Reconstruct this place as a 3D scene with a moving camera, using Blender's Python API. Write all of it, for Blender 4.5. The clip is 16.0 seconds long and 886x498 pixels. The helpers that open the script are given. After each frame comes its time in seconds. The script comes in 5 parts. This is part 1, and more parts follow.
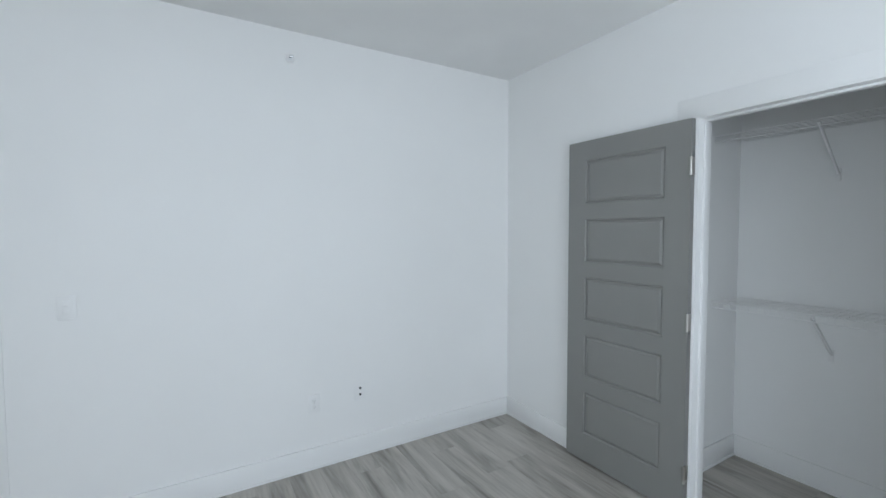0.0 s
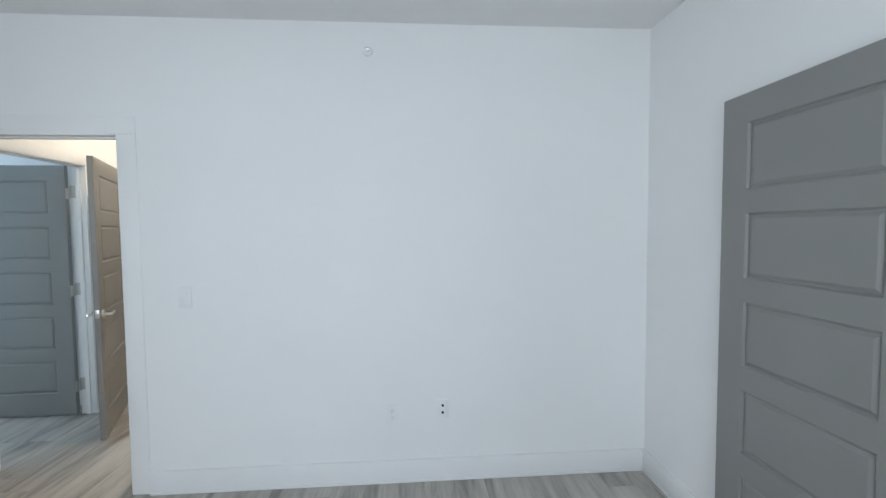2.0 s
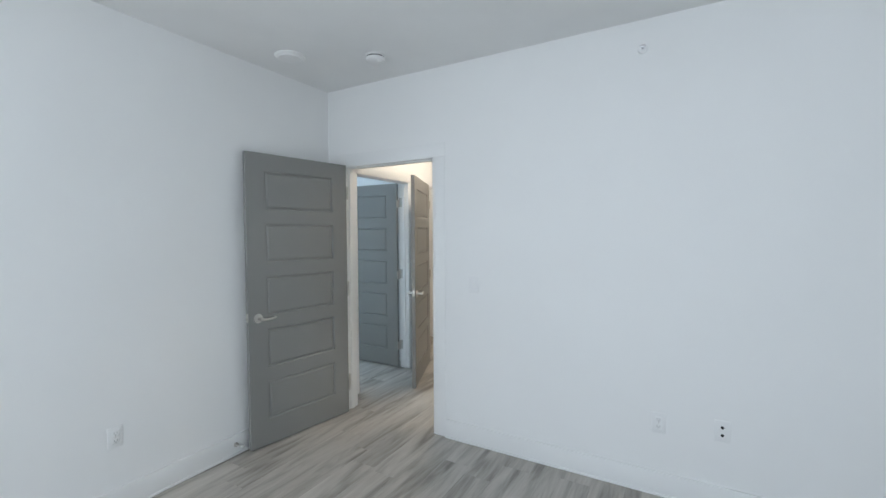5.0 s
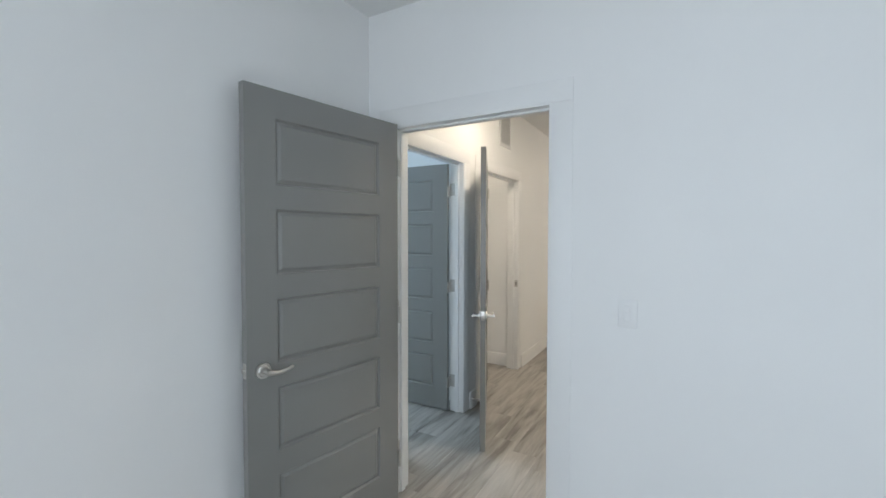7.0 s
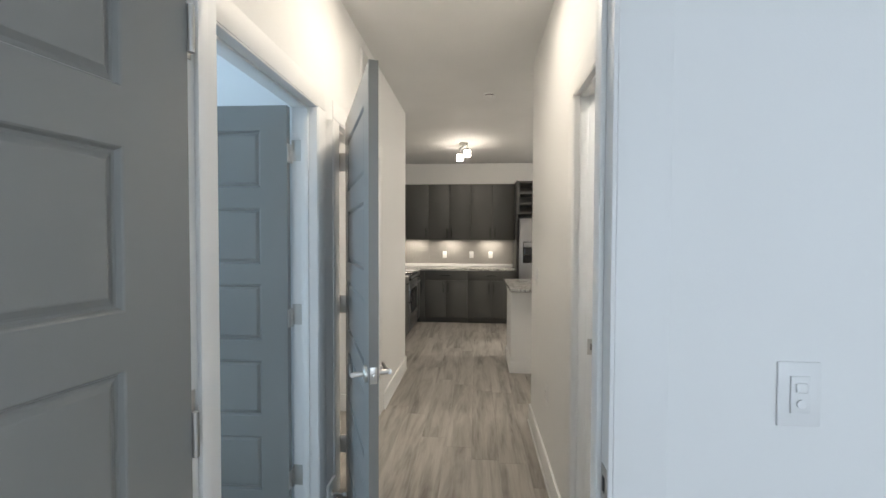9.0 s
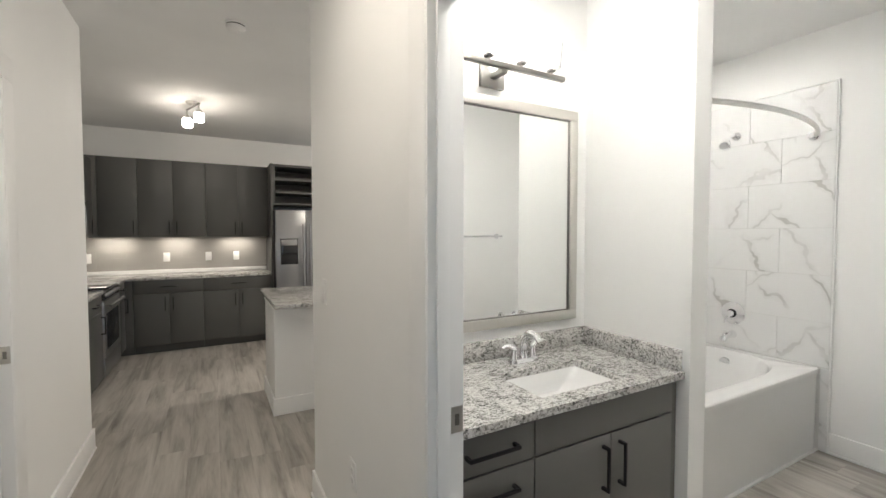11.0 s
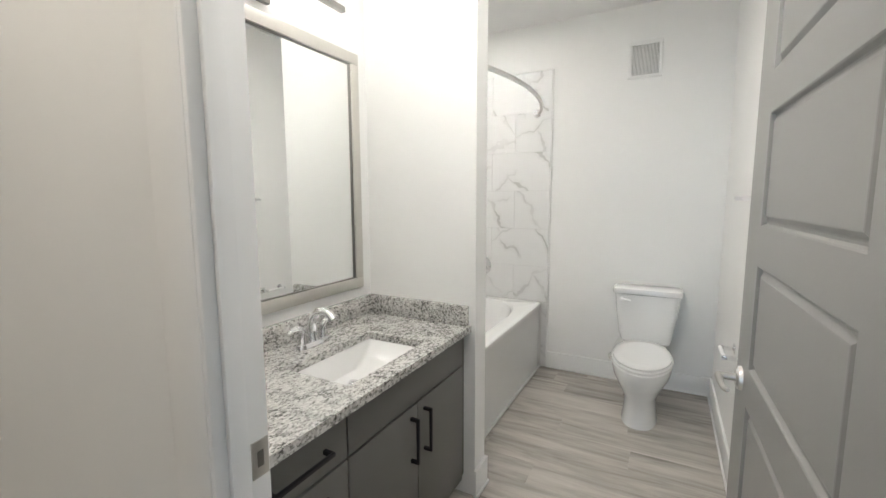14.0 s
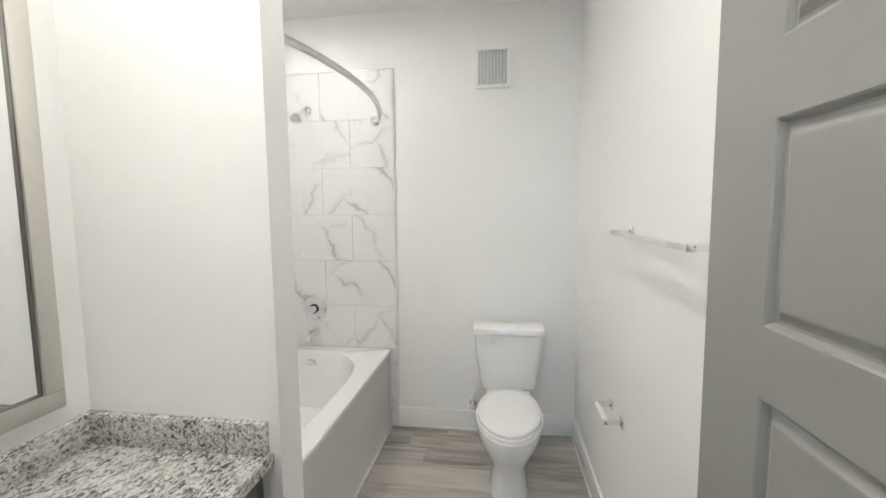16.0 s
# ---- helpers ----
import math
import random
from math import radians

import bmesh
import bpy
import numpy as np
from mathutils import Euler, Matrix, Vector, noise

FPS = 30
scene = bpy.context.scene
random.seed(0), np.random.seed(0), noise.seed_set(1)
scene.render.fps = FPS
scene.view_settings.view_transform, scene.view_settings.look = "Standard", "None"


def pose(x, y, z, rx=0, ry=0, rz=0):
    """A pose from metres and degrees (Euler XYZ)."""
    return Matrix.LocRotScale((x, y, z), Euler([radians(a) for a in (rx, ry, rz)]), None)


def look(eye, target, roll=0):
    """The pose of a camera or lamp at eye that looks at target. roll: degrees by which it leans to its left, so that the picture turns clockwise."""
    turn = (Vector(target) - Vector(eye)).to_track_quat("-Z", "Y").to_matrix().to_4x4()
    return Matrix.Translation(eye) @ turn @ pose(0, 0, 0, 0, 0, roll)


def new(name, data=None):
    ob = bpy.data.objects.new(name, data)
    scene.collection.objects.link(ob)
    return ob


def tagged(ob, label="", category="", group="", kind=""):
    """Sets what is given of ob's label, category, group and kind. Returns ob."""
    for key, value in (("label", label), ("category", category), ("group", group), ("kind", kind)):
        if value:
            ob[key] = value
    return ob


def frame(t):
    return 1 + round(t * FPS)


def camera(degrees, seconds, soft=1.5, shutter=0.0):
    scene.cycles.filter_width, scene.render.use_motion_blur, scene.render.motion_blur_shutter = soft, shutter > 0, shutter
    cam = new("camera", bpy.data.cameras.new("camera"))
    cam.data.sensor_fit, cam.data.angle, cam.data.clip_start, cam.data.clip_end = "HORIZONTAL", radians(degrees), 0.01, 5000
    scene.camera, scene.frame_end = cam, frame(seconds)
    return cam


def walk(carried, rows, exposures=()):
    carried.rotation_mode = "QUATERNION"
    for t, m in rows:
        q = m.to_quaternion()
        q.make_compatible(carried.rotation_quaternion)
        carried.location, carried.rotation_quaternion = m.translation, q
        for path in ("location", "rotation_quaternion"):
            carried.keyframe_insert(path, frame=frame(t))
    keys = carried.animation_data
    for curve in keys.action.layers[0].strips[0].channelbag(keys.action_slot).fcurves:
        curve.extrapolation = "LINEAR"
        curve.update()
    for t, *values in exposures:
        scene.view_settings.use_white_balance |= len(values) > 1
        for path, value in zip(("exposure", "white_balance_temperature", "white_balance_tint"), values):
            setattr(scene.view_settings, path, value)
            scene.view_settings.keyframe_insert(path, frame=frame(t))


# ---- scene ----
cam = camera(93.0, 16.0)
PATH = [
    (0, (1.661, -2.634, 1.508), (2.685, -0.919, 1.414), -0.2),
    (0.5, (1.875, -2.584, 1.515), (2.666, -0.751, 1.418), -0.3),
    (1, (2.013, -2.516, 1.5), (2.62, -0.612, 1.407), -0.4),
    (1.5, (2.244, -2.485, 1.515), (2.61, -0.522, 1.405), -0.3),
    (2, (2.431, -2.452, 1.517), (2.571, -0.46, 1.417), -0.5),
    (2.5, (2.596, -2.484, 1.503), (2.51, -0.488, 1.41), -0.4),
    (3, (2.744, -2.577, 1.505), (2.48, -0.596, 1.414), -0.4),
    (3.5, (2.814, -2.68, 1.49), (2.39, -0.728, 1.406), -0.4),
    (4, (2.797, -2.762, 1.484), (2.191, -0.858, 1.403), -0.3),
    (4.5, (2.66, -2.739, 1.49), (1.87, -0.904, 1.412), -0.3),
    (5, (2.402, -2.628, 1.498), (1.408, -0.894, 1.421), -0.3),
    (5.2, (2.323, -2.578, 1.514), (1.265, -0.883, 1.436), -0.4),
    (7.5, (1.043, -1.607, 1.435), (0.129, 0.171, 1.382), 0.5),
    (8, (0.803, -1.345, 1.419), (0.128, 0.537, 1.361), -0.0),
    (8.5, (0.634, -1.111, 1.432), (0.227, 0.846, 1.369), 0.5),
    (9, (0.55, -0.795, 1.419), (0.391, 1.198, 1.366), 0.2),
    (9.5, (0.471, -0.511, 1.406), (0.557, 1.487, 1.355), 0.0),
    (10, (0.45, -0.279, 1.413), (0.847, 1.681, 1.366), 0.0),
    (10.2, (0.454, -0.169, 1.418), (0.978, 1.761, 1.37), -0.0),
    (12.3, (0.722, 0.434, 1.431), (2.122, 1.859, 1.346), -0.0),
    (12.5, (0.757, 0.465, 1.385), (2.193, 1.854, 1.305), -0.0),
    (13, (0.758, 0.498, 1.317), (2.256, 1.815, 1.177), 0.0),
    (13.5, (0.685, 0.487, 1.336), (2.272, 1.683, 1.108), -0.0),
    (14, (0.59, 0.472, 1.403), (2.341, 1.407, 1.165), -0.2),
    (14.5, (0.574, 0.46, 1.451), (2.426, 1.18, 1.222), -0.5),
    (15, (0.743, 0.455, 1.479), (2.658, 0.986, 1.254), -0.6),
    (15.5, (0.982, 0.515, 1.481), (2.927, 0.925, 1.266), -0.6),
    (16, (1.259, 0.615, 1.492), (3.231, 0.888, 1.304), -0.6),
]
EXPOSURES = [(0.0, 0.05, 6500, 10), (5.2, 0.05, 6500, 10), (8.0, 0.08, 6450, 10), (10.0, 0.18, 6150, 10), (12.5, 0.12, 6100, 10), (16.0, 0.12, 6100, 10)]
walk(cam, [(t, look(eye, target, roll)) for t, eye, target, roll in PATH], EXPOSURES)
VANITY_GLOW, KITCHEN_GLOW, TUB_GLOW, HALL_GLOW, LIVING_FILL_GLOW = 26.0, 46.0, 405.0, 60.0, 165.0

# ---- light ----
CEIL, CEIL_BED = 2.745, 2.685
world = bpy.data.worlds.new("sky")
scene.world = world
world.use_nodes = True
wn = world.node_tree
sky = wn.nodes.new("ShaderNodeTexSky")
sky.sky_type, sky.sun_disc, sky.sun_elevation, sky.sun_rotation = "NISHITA", False, radians(40), radians(60)
wn.nodes["Background"].inputs["Strength"].default_value = 0.1
wn.links.new(sky.outputs["Color"], wn.nodes["Background"].inputs["Color"])


def area_lamp(name, m, sx, sy, watts, colour):
    d = bpy.data.lights.new(name, "AREA")
    d.shape, d.size, d.size_y, d.energy, d.color = "RECTANGLE", sx, sy, watts, colour
    ob = new(name, d)
    ob.matrix_world = m
    return ob


SKY = (0.772, 0.877, 1.0)
BWX = -0.30
# daylight through the bedroom window in the south wall and the window of the second bedroom
area_lamp("bedroom_window_light", look((2.1, -4.33, 1.45), (2.1, 0, 1.45)), 2.3, 1.6, 48, SKY)
# added fill from the west, brightens the east wall and the closet
area_lamp("added_side_fill_light", look((BWX, -3.45, 1.45), (4, -3.0, 1.3)), 1.5, 1.6, 21, SKY)
area_lamp("second_bedroom_window_light", look((-3.42, 0.9, 1.5), (0, 0.9, 1.5)), 1.5, 1.5, 55, (0.58, 0.79, 1.0))
# weak added fill from the east side of the living room
area_lamp("added_living_fill_light", look((4.35, 4.9, 1.5), (0, 4.9, 1.4)), 1.6, 1.5, 6, SKY)
BULB = (1.0, 0.925, 0.82)
WARM = (1.0, 0.87, 0.71)
KUY = 6.60
for ux in (-0.55, 0.10, 0.80):
    area_lamp("under_cabinet_light", look((ux, KUY, 1.374), (ux, KUY + 0.04, 0)), 0.34, 0.05, 2.2, WARM)

# ---- materials ----


def material(name, colour=(0.8, 0.8, 0.8), rough=0.5, metal=0.0, **extra):
    m = bpy.data.materials.new(name)
    m.use_nodes = True
    b = m.node_tree.nodes["Principled BSDF"]
    b.inputs["Base Color"].default_value = (*colour, 1)
    b.inputs["Roughness"].default_value = rough
    b.inputs["Metallic"].default_value = metal
    for k, v in extra.items():
        b.inputs[k.replace("_", " ")].default_value = v
    return m


def node(m, kind, **props):
    n = m.node_tree.nodes.new(kind)
    for k, v in props.items():
        if k in n.inputs:
            n.inputs[k].default_value = v
    return n


def wire(m, a, out, b, inp):
    m.node_tree.links.new(a.outputs[out], b.inputs[inp])


def bsdf(m):
    return m.node_tree.nodes["Principled BSDF"]


def coords(m, which="Object", scale=(1, 1, 1)):
    tc = node(m, "ShaderNodeTexCoord")
    mp = node(m, "ShaderNodeMapping")
    mp.inputs["Scale"].default_value = scale
    wire(m, tc, which, mp, "Vector")
    return mp


def ramp(m, stops):
    r = node(m, "ShaderNodeValToRGB")
    el = r.color_ramp.elements
    while len(el) < len(stops):
        el.new(0.5)
    for e, (p, c) in zip(el, stops):
        e.position, e.color = p, (*c, 1)
    return r


def bump(m, src, out, strength, dist):
    bp = node(m, "ShaderNodeBump", Strength=strength, Distance=dist)
    wire(m, src, out, bp, "Height")
    wire(m, bp, "Normal", bsdf(m), "Normal")
    return bp


def painted(name, colour, rough, grain=220.0, depth=0.0004, vary=0.03):
    """Rolled or sprayed paint: faint large unevenness in tone, fine orange peel."""
    m = material(name, colour, rough)
    mp = coords(m)
    big = node(m, "ShaderNodeTexNoise", Scale=1.7, Detail=4.0)
    fine = node(m, "ShaderNodeTexNoise", Scale=grain, Detail=3.0)
    wire(m, mp, "Vector", big, "Vector")
    wire(m, mp, "Vector", fine, "Vector")
    lo = tuple(c * (1 - vary) for c in colour)
    hi = tuple(min(1, c * (1 + vary)) for c in colour)
    r = ramp(m, [(0.3, lo), (0.7, hi)])
    wire(m, big, "Fac", r, "Fac")
    wire(m, r, "Color", bsdf(m), "Base Color")
    rr = node(m, "ShaderNodeMapRange")
    rr.inputs["To Min"].default_value, rr.inputs["To Max"].default_value = rough - 0.05, rough + 0.07
    wire(m, big, "Fac", rr, "Value")
    wire(m, rr, "Result", bsdf(m), "Roughness")
    bump(m, fine, "Fac", 0.35, depth)
    return m


WALL = painted("wall_paint", (0.875, 0.875, 0.862), 0.62, 220, 0.0004, 0.010)
CEILING = painted("ceiling_paint", (0.865, 0.865, 0.855), 0.8, 120, 0.0008)
TRIM = painted("trim_paint", (0.868, 0.868, 0.856), 0.46, 60, 0.0002, 0.015)
DOOR_GREY = painted("door_grey_paint", (0.248, 0.246, 0.235), 0.33, 300, 0.0003, 0.04)
CAB_GREY = painted("cabinet_grey_paint", (0.135, 0.131, 0.121), 0.42, 90, 0.0002, 0.05)
KITCHEN_GREY = painted("kitchen_charcoal_laminate", (0.084, 0.084, 0.079), 0.45, 60, 0.0002, 0.08)
FAN_GREY = painted("fan_blade_grey", (0.22, 0.22, 0.21), 0.5, 50, 0.0002, 0.06)
PLASTIC = material("white_plastic", (0.86, 0.86, 0.85), 0.35)
SLOT = material("shaded_slot", (0.45, 0.45, 0.44), 0.6)
SLAT_GAP = material("slat_gap_grey", (0.16, 0.16, 0.155), 0.7)
DARK = material("dark_slot", (0.02, 0.02, 0.022), 0.6)
BLACK = material("black_metal", (0.018, 0.018, 0.02), 0.42, 0.6)
CERAMIC = material("white_glazed_ceramic", (0.83, 0.83, 0.82), 0.08, Coat_Weight=0.5)
ACRYLIC = material("white_acrylic", (0.82, 0.82, 0.81), 0.16)
CHROME = material("chrome", (0.88, 0.88, 0.89), 0.06, 1.0)
MIRROR = material("mirror_glass", (0.93, 0.94, 0.93), 0.01, 1.0)
BLACKGLASS = material("black_glass", (0.012, 0.012, 0.014), 0.05)
GROUT = material("grout", (0.68, 0.675, 0.66), 0.85)
GREY_GROUT = material("grey_grout", (0.31, 0.30, 0.28), 0.85)
RUBBER = material("white_rubber", (0.7, 0.7, 0.68), 0.7)


def brushed(name, colour, rough, scale=(4, 400, 400)):
    m = material(name, colour, rough, 1.0)
    mp = coords(m, "Object", scale)
    n = node(m, "ShaderNodeTexNoise", Scale=1.0, Detail=3.0)
    wire(m, mp, "Vector", n, "Vector")
    rr = node(m, "ShaderNodeMapRange")
    rr.inputs["To Min"].default_value, rr.inputs["To Max"].default_value = rough - 0.08, rough + 0.12
    wire(m, n, "Fac", rr, "Value")
    wire(m, rr, "Result", bsdf(m), "Roughness")
    bump(m, n, "Fac", 0.1, 0.0003)
    return m


NICKEL = brushed("brushed_nickel", (0.60, 0.58, 0.55), 0.3)
BRONZE = brushed("dark_brushed_nickel", (0.26, 0.25, 0.235), 0.35)
SATIN = brushed("satin_nickel_rod", (0.80, 0.785, 0.76), 0.34)
STEEL = brushed("stainless_steel", (0.33, 0.33, 0.335), 0.32, (300, 300, 3))
FRAME_SILVER = brushed("champagne_silver_frame", (0.66, 0.64, 0.60), 0.42, (60, 60, 60))


def wood_floor():
    m = material("grey_oak_vinyl", rough=0.42)
    tc = node(m, "ShaderNodeTexCoord")
    oi = node(m, "ShaderNodeObjectInfo")
    sh = node(m, "ShaderNodeVectorMath")
    sh.operation = "MULTIPLY_ADD"
    sh.inputs[1].default_value = (37.0, 61.0, 11.0)
    geo = node(m, "ShaderNodeNewGeometry")
    tint = node(m, "ShaderNodeMath")
    tint.operation = "ADD"
    wire(m, oi, "Random", tint, 0)
    wire(m, geo, "Random Per Island", tint, 1)
    each = node(m, "ShaderNodeMath")
    each.operation = "FRACT"
    wire(m, tint, "Value", each, 0)
    wire(m, each, "Value", sh, 0)
    wire(m, tc, "Object", sh, 2)
    mp = node(m, "ShaderNodeMapping")
    mp.inputs["Scale"].default_value = (1.0, 0.11, 1.0)
    wire(m, sh, "Vector", mp, "Vector")
    broad = node(m, "ShaderNodeTexNoise", Scale=8.5, Detail=4.0, Roughness=0.55, Distortion=0.9)
    wire(m, mp, "Vector", broad, "Vector")
    streak = node(m, "ShaderNodeTexNoise", Scale=24.0, Detail=4.0, Roughness=0.55, Distortion=1.1)
    wire(m, mp, "Vector", streak, "Vector")
    big = node(m, "ShaderNodeMix")
    big.inputs[0].default_value = 0.26
    wire(m, broad, "Fac", big, 2)
    wire(m, streak, "Fac", big, 3)
    mp2 = node(m, "ShaderNodeMapping")
    mp2.inputs["Scale"].default_value = (150.0, 4.0, 1.0)
    wire(m, sh, "Vector", mp2, "Vector")
    fine = node(m, "ShaderNodeTexNoise", Scale=1.0, Detail=4.0, Roughness=0.65)
    wire(m, mp2, "Vector", fine, "Vector")
    r = ramp(m, [(0.33, (0.218, 0.200, 0.175)), (0.42, (0.340, 0.316, 0.282)), (0.52, (0.455, 0.428, 0.388)), (0.66, (0.555, 0.526, 0.481))])
    wire(m, big, 0, r, "Fac")
    rf = ramp(m, [(0.3, (0.88, 0.875, 0.87)), (0.7, (1.06, 1.06, 1.06))])
    wire(m, fine, "Fac", rf, "Fac")
    mx = node(m, "ShaderNodeMix")
    mx.data_type, mx.blend_type = "RGBA", "MULTIPLY"
    mx.inputs[0].default_value = 0.8
    wire(m, r, "Color", mx, 6)
    wire(m, rf, "Color", mx, 7)
    tone = node(m, "ShaderNodeMapRange")
    tone.inputs["To Min"].default_value, tone.inputs["To Max"].default_value = 0.975, 1.025
    wire(m, each, "Value", tone, "Value")
    hsv = node(m, "ShaderNodeHueSaturation")
    wire(m, tone, "Result", hsv, "Value")
    wire(m, mx, 2, hsv, "Color")
    wire(m, hsv, "Color", bsdf(m), "Base Color")
    rr = node(m, "ShaderNodeMapRange")
    rr.inputs["To Min"].default_value, rr.inputs["To Max"].default_value = 0.34, 0.52
    wire(m, fine, "Fac", rr, "Value")
    wire(m, rr, "Result", bsdf(m), "Roughness")
    bump(m, fine, "Fac", 0.25, 0.0006)
    return m


PLANK = wood_floor()


def granite():
    """Pale granite of small elongated flakes: white, grey and charcoal crystals with ragged edges."""
    m = material("speckled_granite", rough=0.14)
    tc = node(m, "ShaderNodeTexCoord")
    warp = node(m, "ShaderNodeTexNoise", Scale=70.0, Detail=4.0, Roughness=0.65)
    wire(m, tc, "Object", warp, "Vector")
    bend = node(m, "ShaderNodeVectorMath")
    bend.operation = "MULTIPLY_ADD"
    bend.inputs[1].default_value = (0.024, 0.024, 0.024)
    wire(m, warp, "Color", bend, 0)
    wire(m, tc, "Object", bend, 2)
    mp = node(m, "ShaderNodeMapping")
    mp.inputs["Rotation"].default_value = (0.2, 0.3, radians(24))
    mp.inputs["Scale"].default_value = (0.62, 1.25, 1.0)
    wire(m, bend, "Vector", mp, "Vector")
    flake = node(m, "ShaderNodeTexVoronoi", Scale=135.0)
    fleck = node(m, "ShaderNodeTexVoronoi", Scale=230.0)
    for n in (flake, fleck):
        wire(m, mp, "Vector", n, "Vector")
    drift = node(m, "ShaderNodeTexNoise", Scale=14.0, Detail=3.0, Distortion=0.6)
    wire(m, tc, "Object", drift, "Vector")
    grey = node(m, "ShaderNodeSeparateColor")
    wire(m, flake, "Color", grey, "Color")
    shift = node(m, "ShaderNodeMath")
    shift.operation = "MULTIPLY_ADD"
    shift.inputs[1].default_value = 0.75
    wire(m, grey, "Red", shift, 0)
    half = node(m, "ShaderNodeMath")
    half.operation = "MULTIPLY_ADD"
    half.inputs[1].default_value, half.inputs[2].default_value = 0.9, -0.33
    wire(m, drift, "Fac", half, 0)
    wire(m, half, "Value", shift, 2)
    r = ramp(m, [(0.08, (0.12, 0.117, 0.11)), (0.22, (0.29, 0.284, 0.267)), (0.36, (0.46, 0.45, 0.43)), (0.52, (0.57, 0.56, 0.54)), (0.74, (0.68, 0.67, 0.65))])
    wire(m, shift, "Value", r, "Fac")
    g2 = node(m, "ShaderNodeSeparateColor")
    wire(m, fleck, "Color", g2, "Color")
    rk = ramp(m, [(0.84, (1, 1, 1)), (0.93, (0.32, 0.32, 0.31))])
    wire(m, g2, "Green", rk, "Fac")
    mx = node(m, "ShaderNodeMix")
    mx.data_type, mx.blend_type = "RGBA", "MULTIPLY"
    mx.inputs[0].default_value = 1.0
    wire(m, r, "Color", mx, 6)
    wire(m, rk, "Color", mx, 7)
    wire(m, mx, 2, bsdf(m), "Base Color")
    return m


GRANITE = granite()


def marble():
    """White tile with a few long, thin, slanting grey veins and a faint cloud beside them."""
    m = material("veined_marble_tile", rough=0.28)
    tc = node(m, "ShaderNodeTexCoord")
    oi = node(m, "ShaderNodeObjectInfo")
    sh = node(m, "ShaderNodeVectorMath")
    sh.operation = "MULTIPLY_ADD"
    sh.inputs[1].default_value = (13.0, 17.0, 9.0)
    wire(m, oi, "Random", sh, 0)
    wire(m, tc, "Object", sh, 2)
    total = None
    for turn, size, bendy, low, weight in ((38, 1.15, 5.0, 0.984, 0.95), (-52, 0.95, 6.5, 0.987, 0.7)):
        mp = node(m, "ShaderNodeMapping")
        mp.inputs["Rotation"].default_value = (radians(turn), 0, 0)
        wire(m, sh, "Vector", mp, "Vector")
        wv = node(m, "ShaderNodeTexWave", Scale=size, Distortion=bendy)
        wv.bands_direction = "Y"
        wv.inputs["Detail"].default_value, wv.inputs["Detail Scale"].default_value, wv.inputs["Detail Roughness"].default_value = 4.0, 1.6, 0.62
        wire(m, mp, "Vector", wv, "Vector")
        vein = ramp(m, [(low - 0.16, (0, 0, 0)), (low, (0.20, 0.20, 0.20)), (low + 0.010, (0.9, 0.9, 0.9))])
        wire(m, wv, "Fac", vein, "Fac")
        gate = node(m, "ShaderNodeTexNoise", Scale=3.1 * size, Detail=2.0)
        wire(m, mp, "Vector", gate, "Vector")
        gr = ramp(m, [(0.42, (0, 0, 0)), (0.62, (weight, weight, weight))])
        wire(m, gate, "Fac", gr, "Fac")
        mul = node(m, "ShaderNodeMath")
        mul.operation = "MULTIPLY"
        wire(m, vein, "Color", mul, 0)
        wire(m, gr, "Color", mul, 1)
        if total:
            both = node(m, "ShaderNodeMath")
            both.operation = "MAXIMUM"
            wire(m, total, "Value", both, 0)
            wire(m, mul, "Value", both, 1)
            mul = both
        total = mul
    mx = node(m, "ShaderNodeMix")
    mx.data_type = "RGBA"
    mx.inputs[6].default_value, mx.inputs[7].default_value = (0.78, 0.78, 0.775, 1), (0.46, 0.455, 0.44, 1)
    wire(m, total, "Value", mx, 0)
    wire(m, mx, 2, bsdf(m), "Base Color")
    return m


MARBLE = marble()
SPLASH = painted("grey_glazed_tile", (0.34, 0.328, 0.305), 0.3, 40, 0.0002, 0.02)


def glowing(name, colour, strength):
    m = material(name, (0.9, 0.9, 0.9), 0.3)
    bsdf(m).inputs["Emission Color"].default_value = (*colour, 1)
    bsdf(m).inputs["Emission Strength"].default_value = strength
    return m


GLASS = material("clear_glass", (0.95, 0.97, 0.96), 0.02, Transmission_Weight=1.0, IOR=1.45)

# ---- mesh helpers ----


def mesh_of(bm, name, mat):
    bmesh.ops.recalc_face_normals(bm, faces=bm.faces)
    me = bpy.data.meshes.new(name)
    bm.to_mesh(me)
    bm.free()
    me.materials.append(mat)
    return me


def smooth_mesh(me, angle=35):
    me.polygons.foreach_set("use_smooth", [True] * len(me.polygons))
    me.set_sharp_from_angle(angle=radians(angle))


def part(name, bm, mat, parent, label="", smooth=True):
    me = mesh_of(bm, name, mat)
    if smooth:
        smooth_mesh(me)
    ob = new(name, me)
    ob.parent = parent
    if label:
        ob["label"] = label
    return ob


def thing(name, label, category, m=None, group="", kind=""):
    ob = new(name)
    ob.empty_display_size = 0.1
    ob.matrix_world = m or Matrix()
    return tagged(ob, label, category, group, kind)


def single(name, bm, mat, label, category, kind="", m=None, group=""):
    me = mesh_of(bm, name, mat)
    smooth_mesh(me)
    ob = new(name, me)
    if m:
        ob.matrix_world = m
    return tagged(ob, label, category, group, kind)


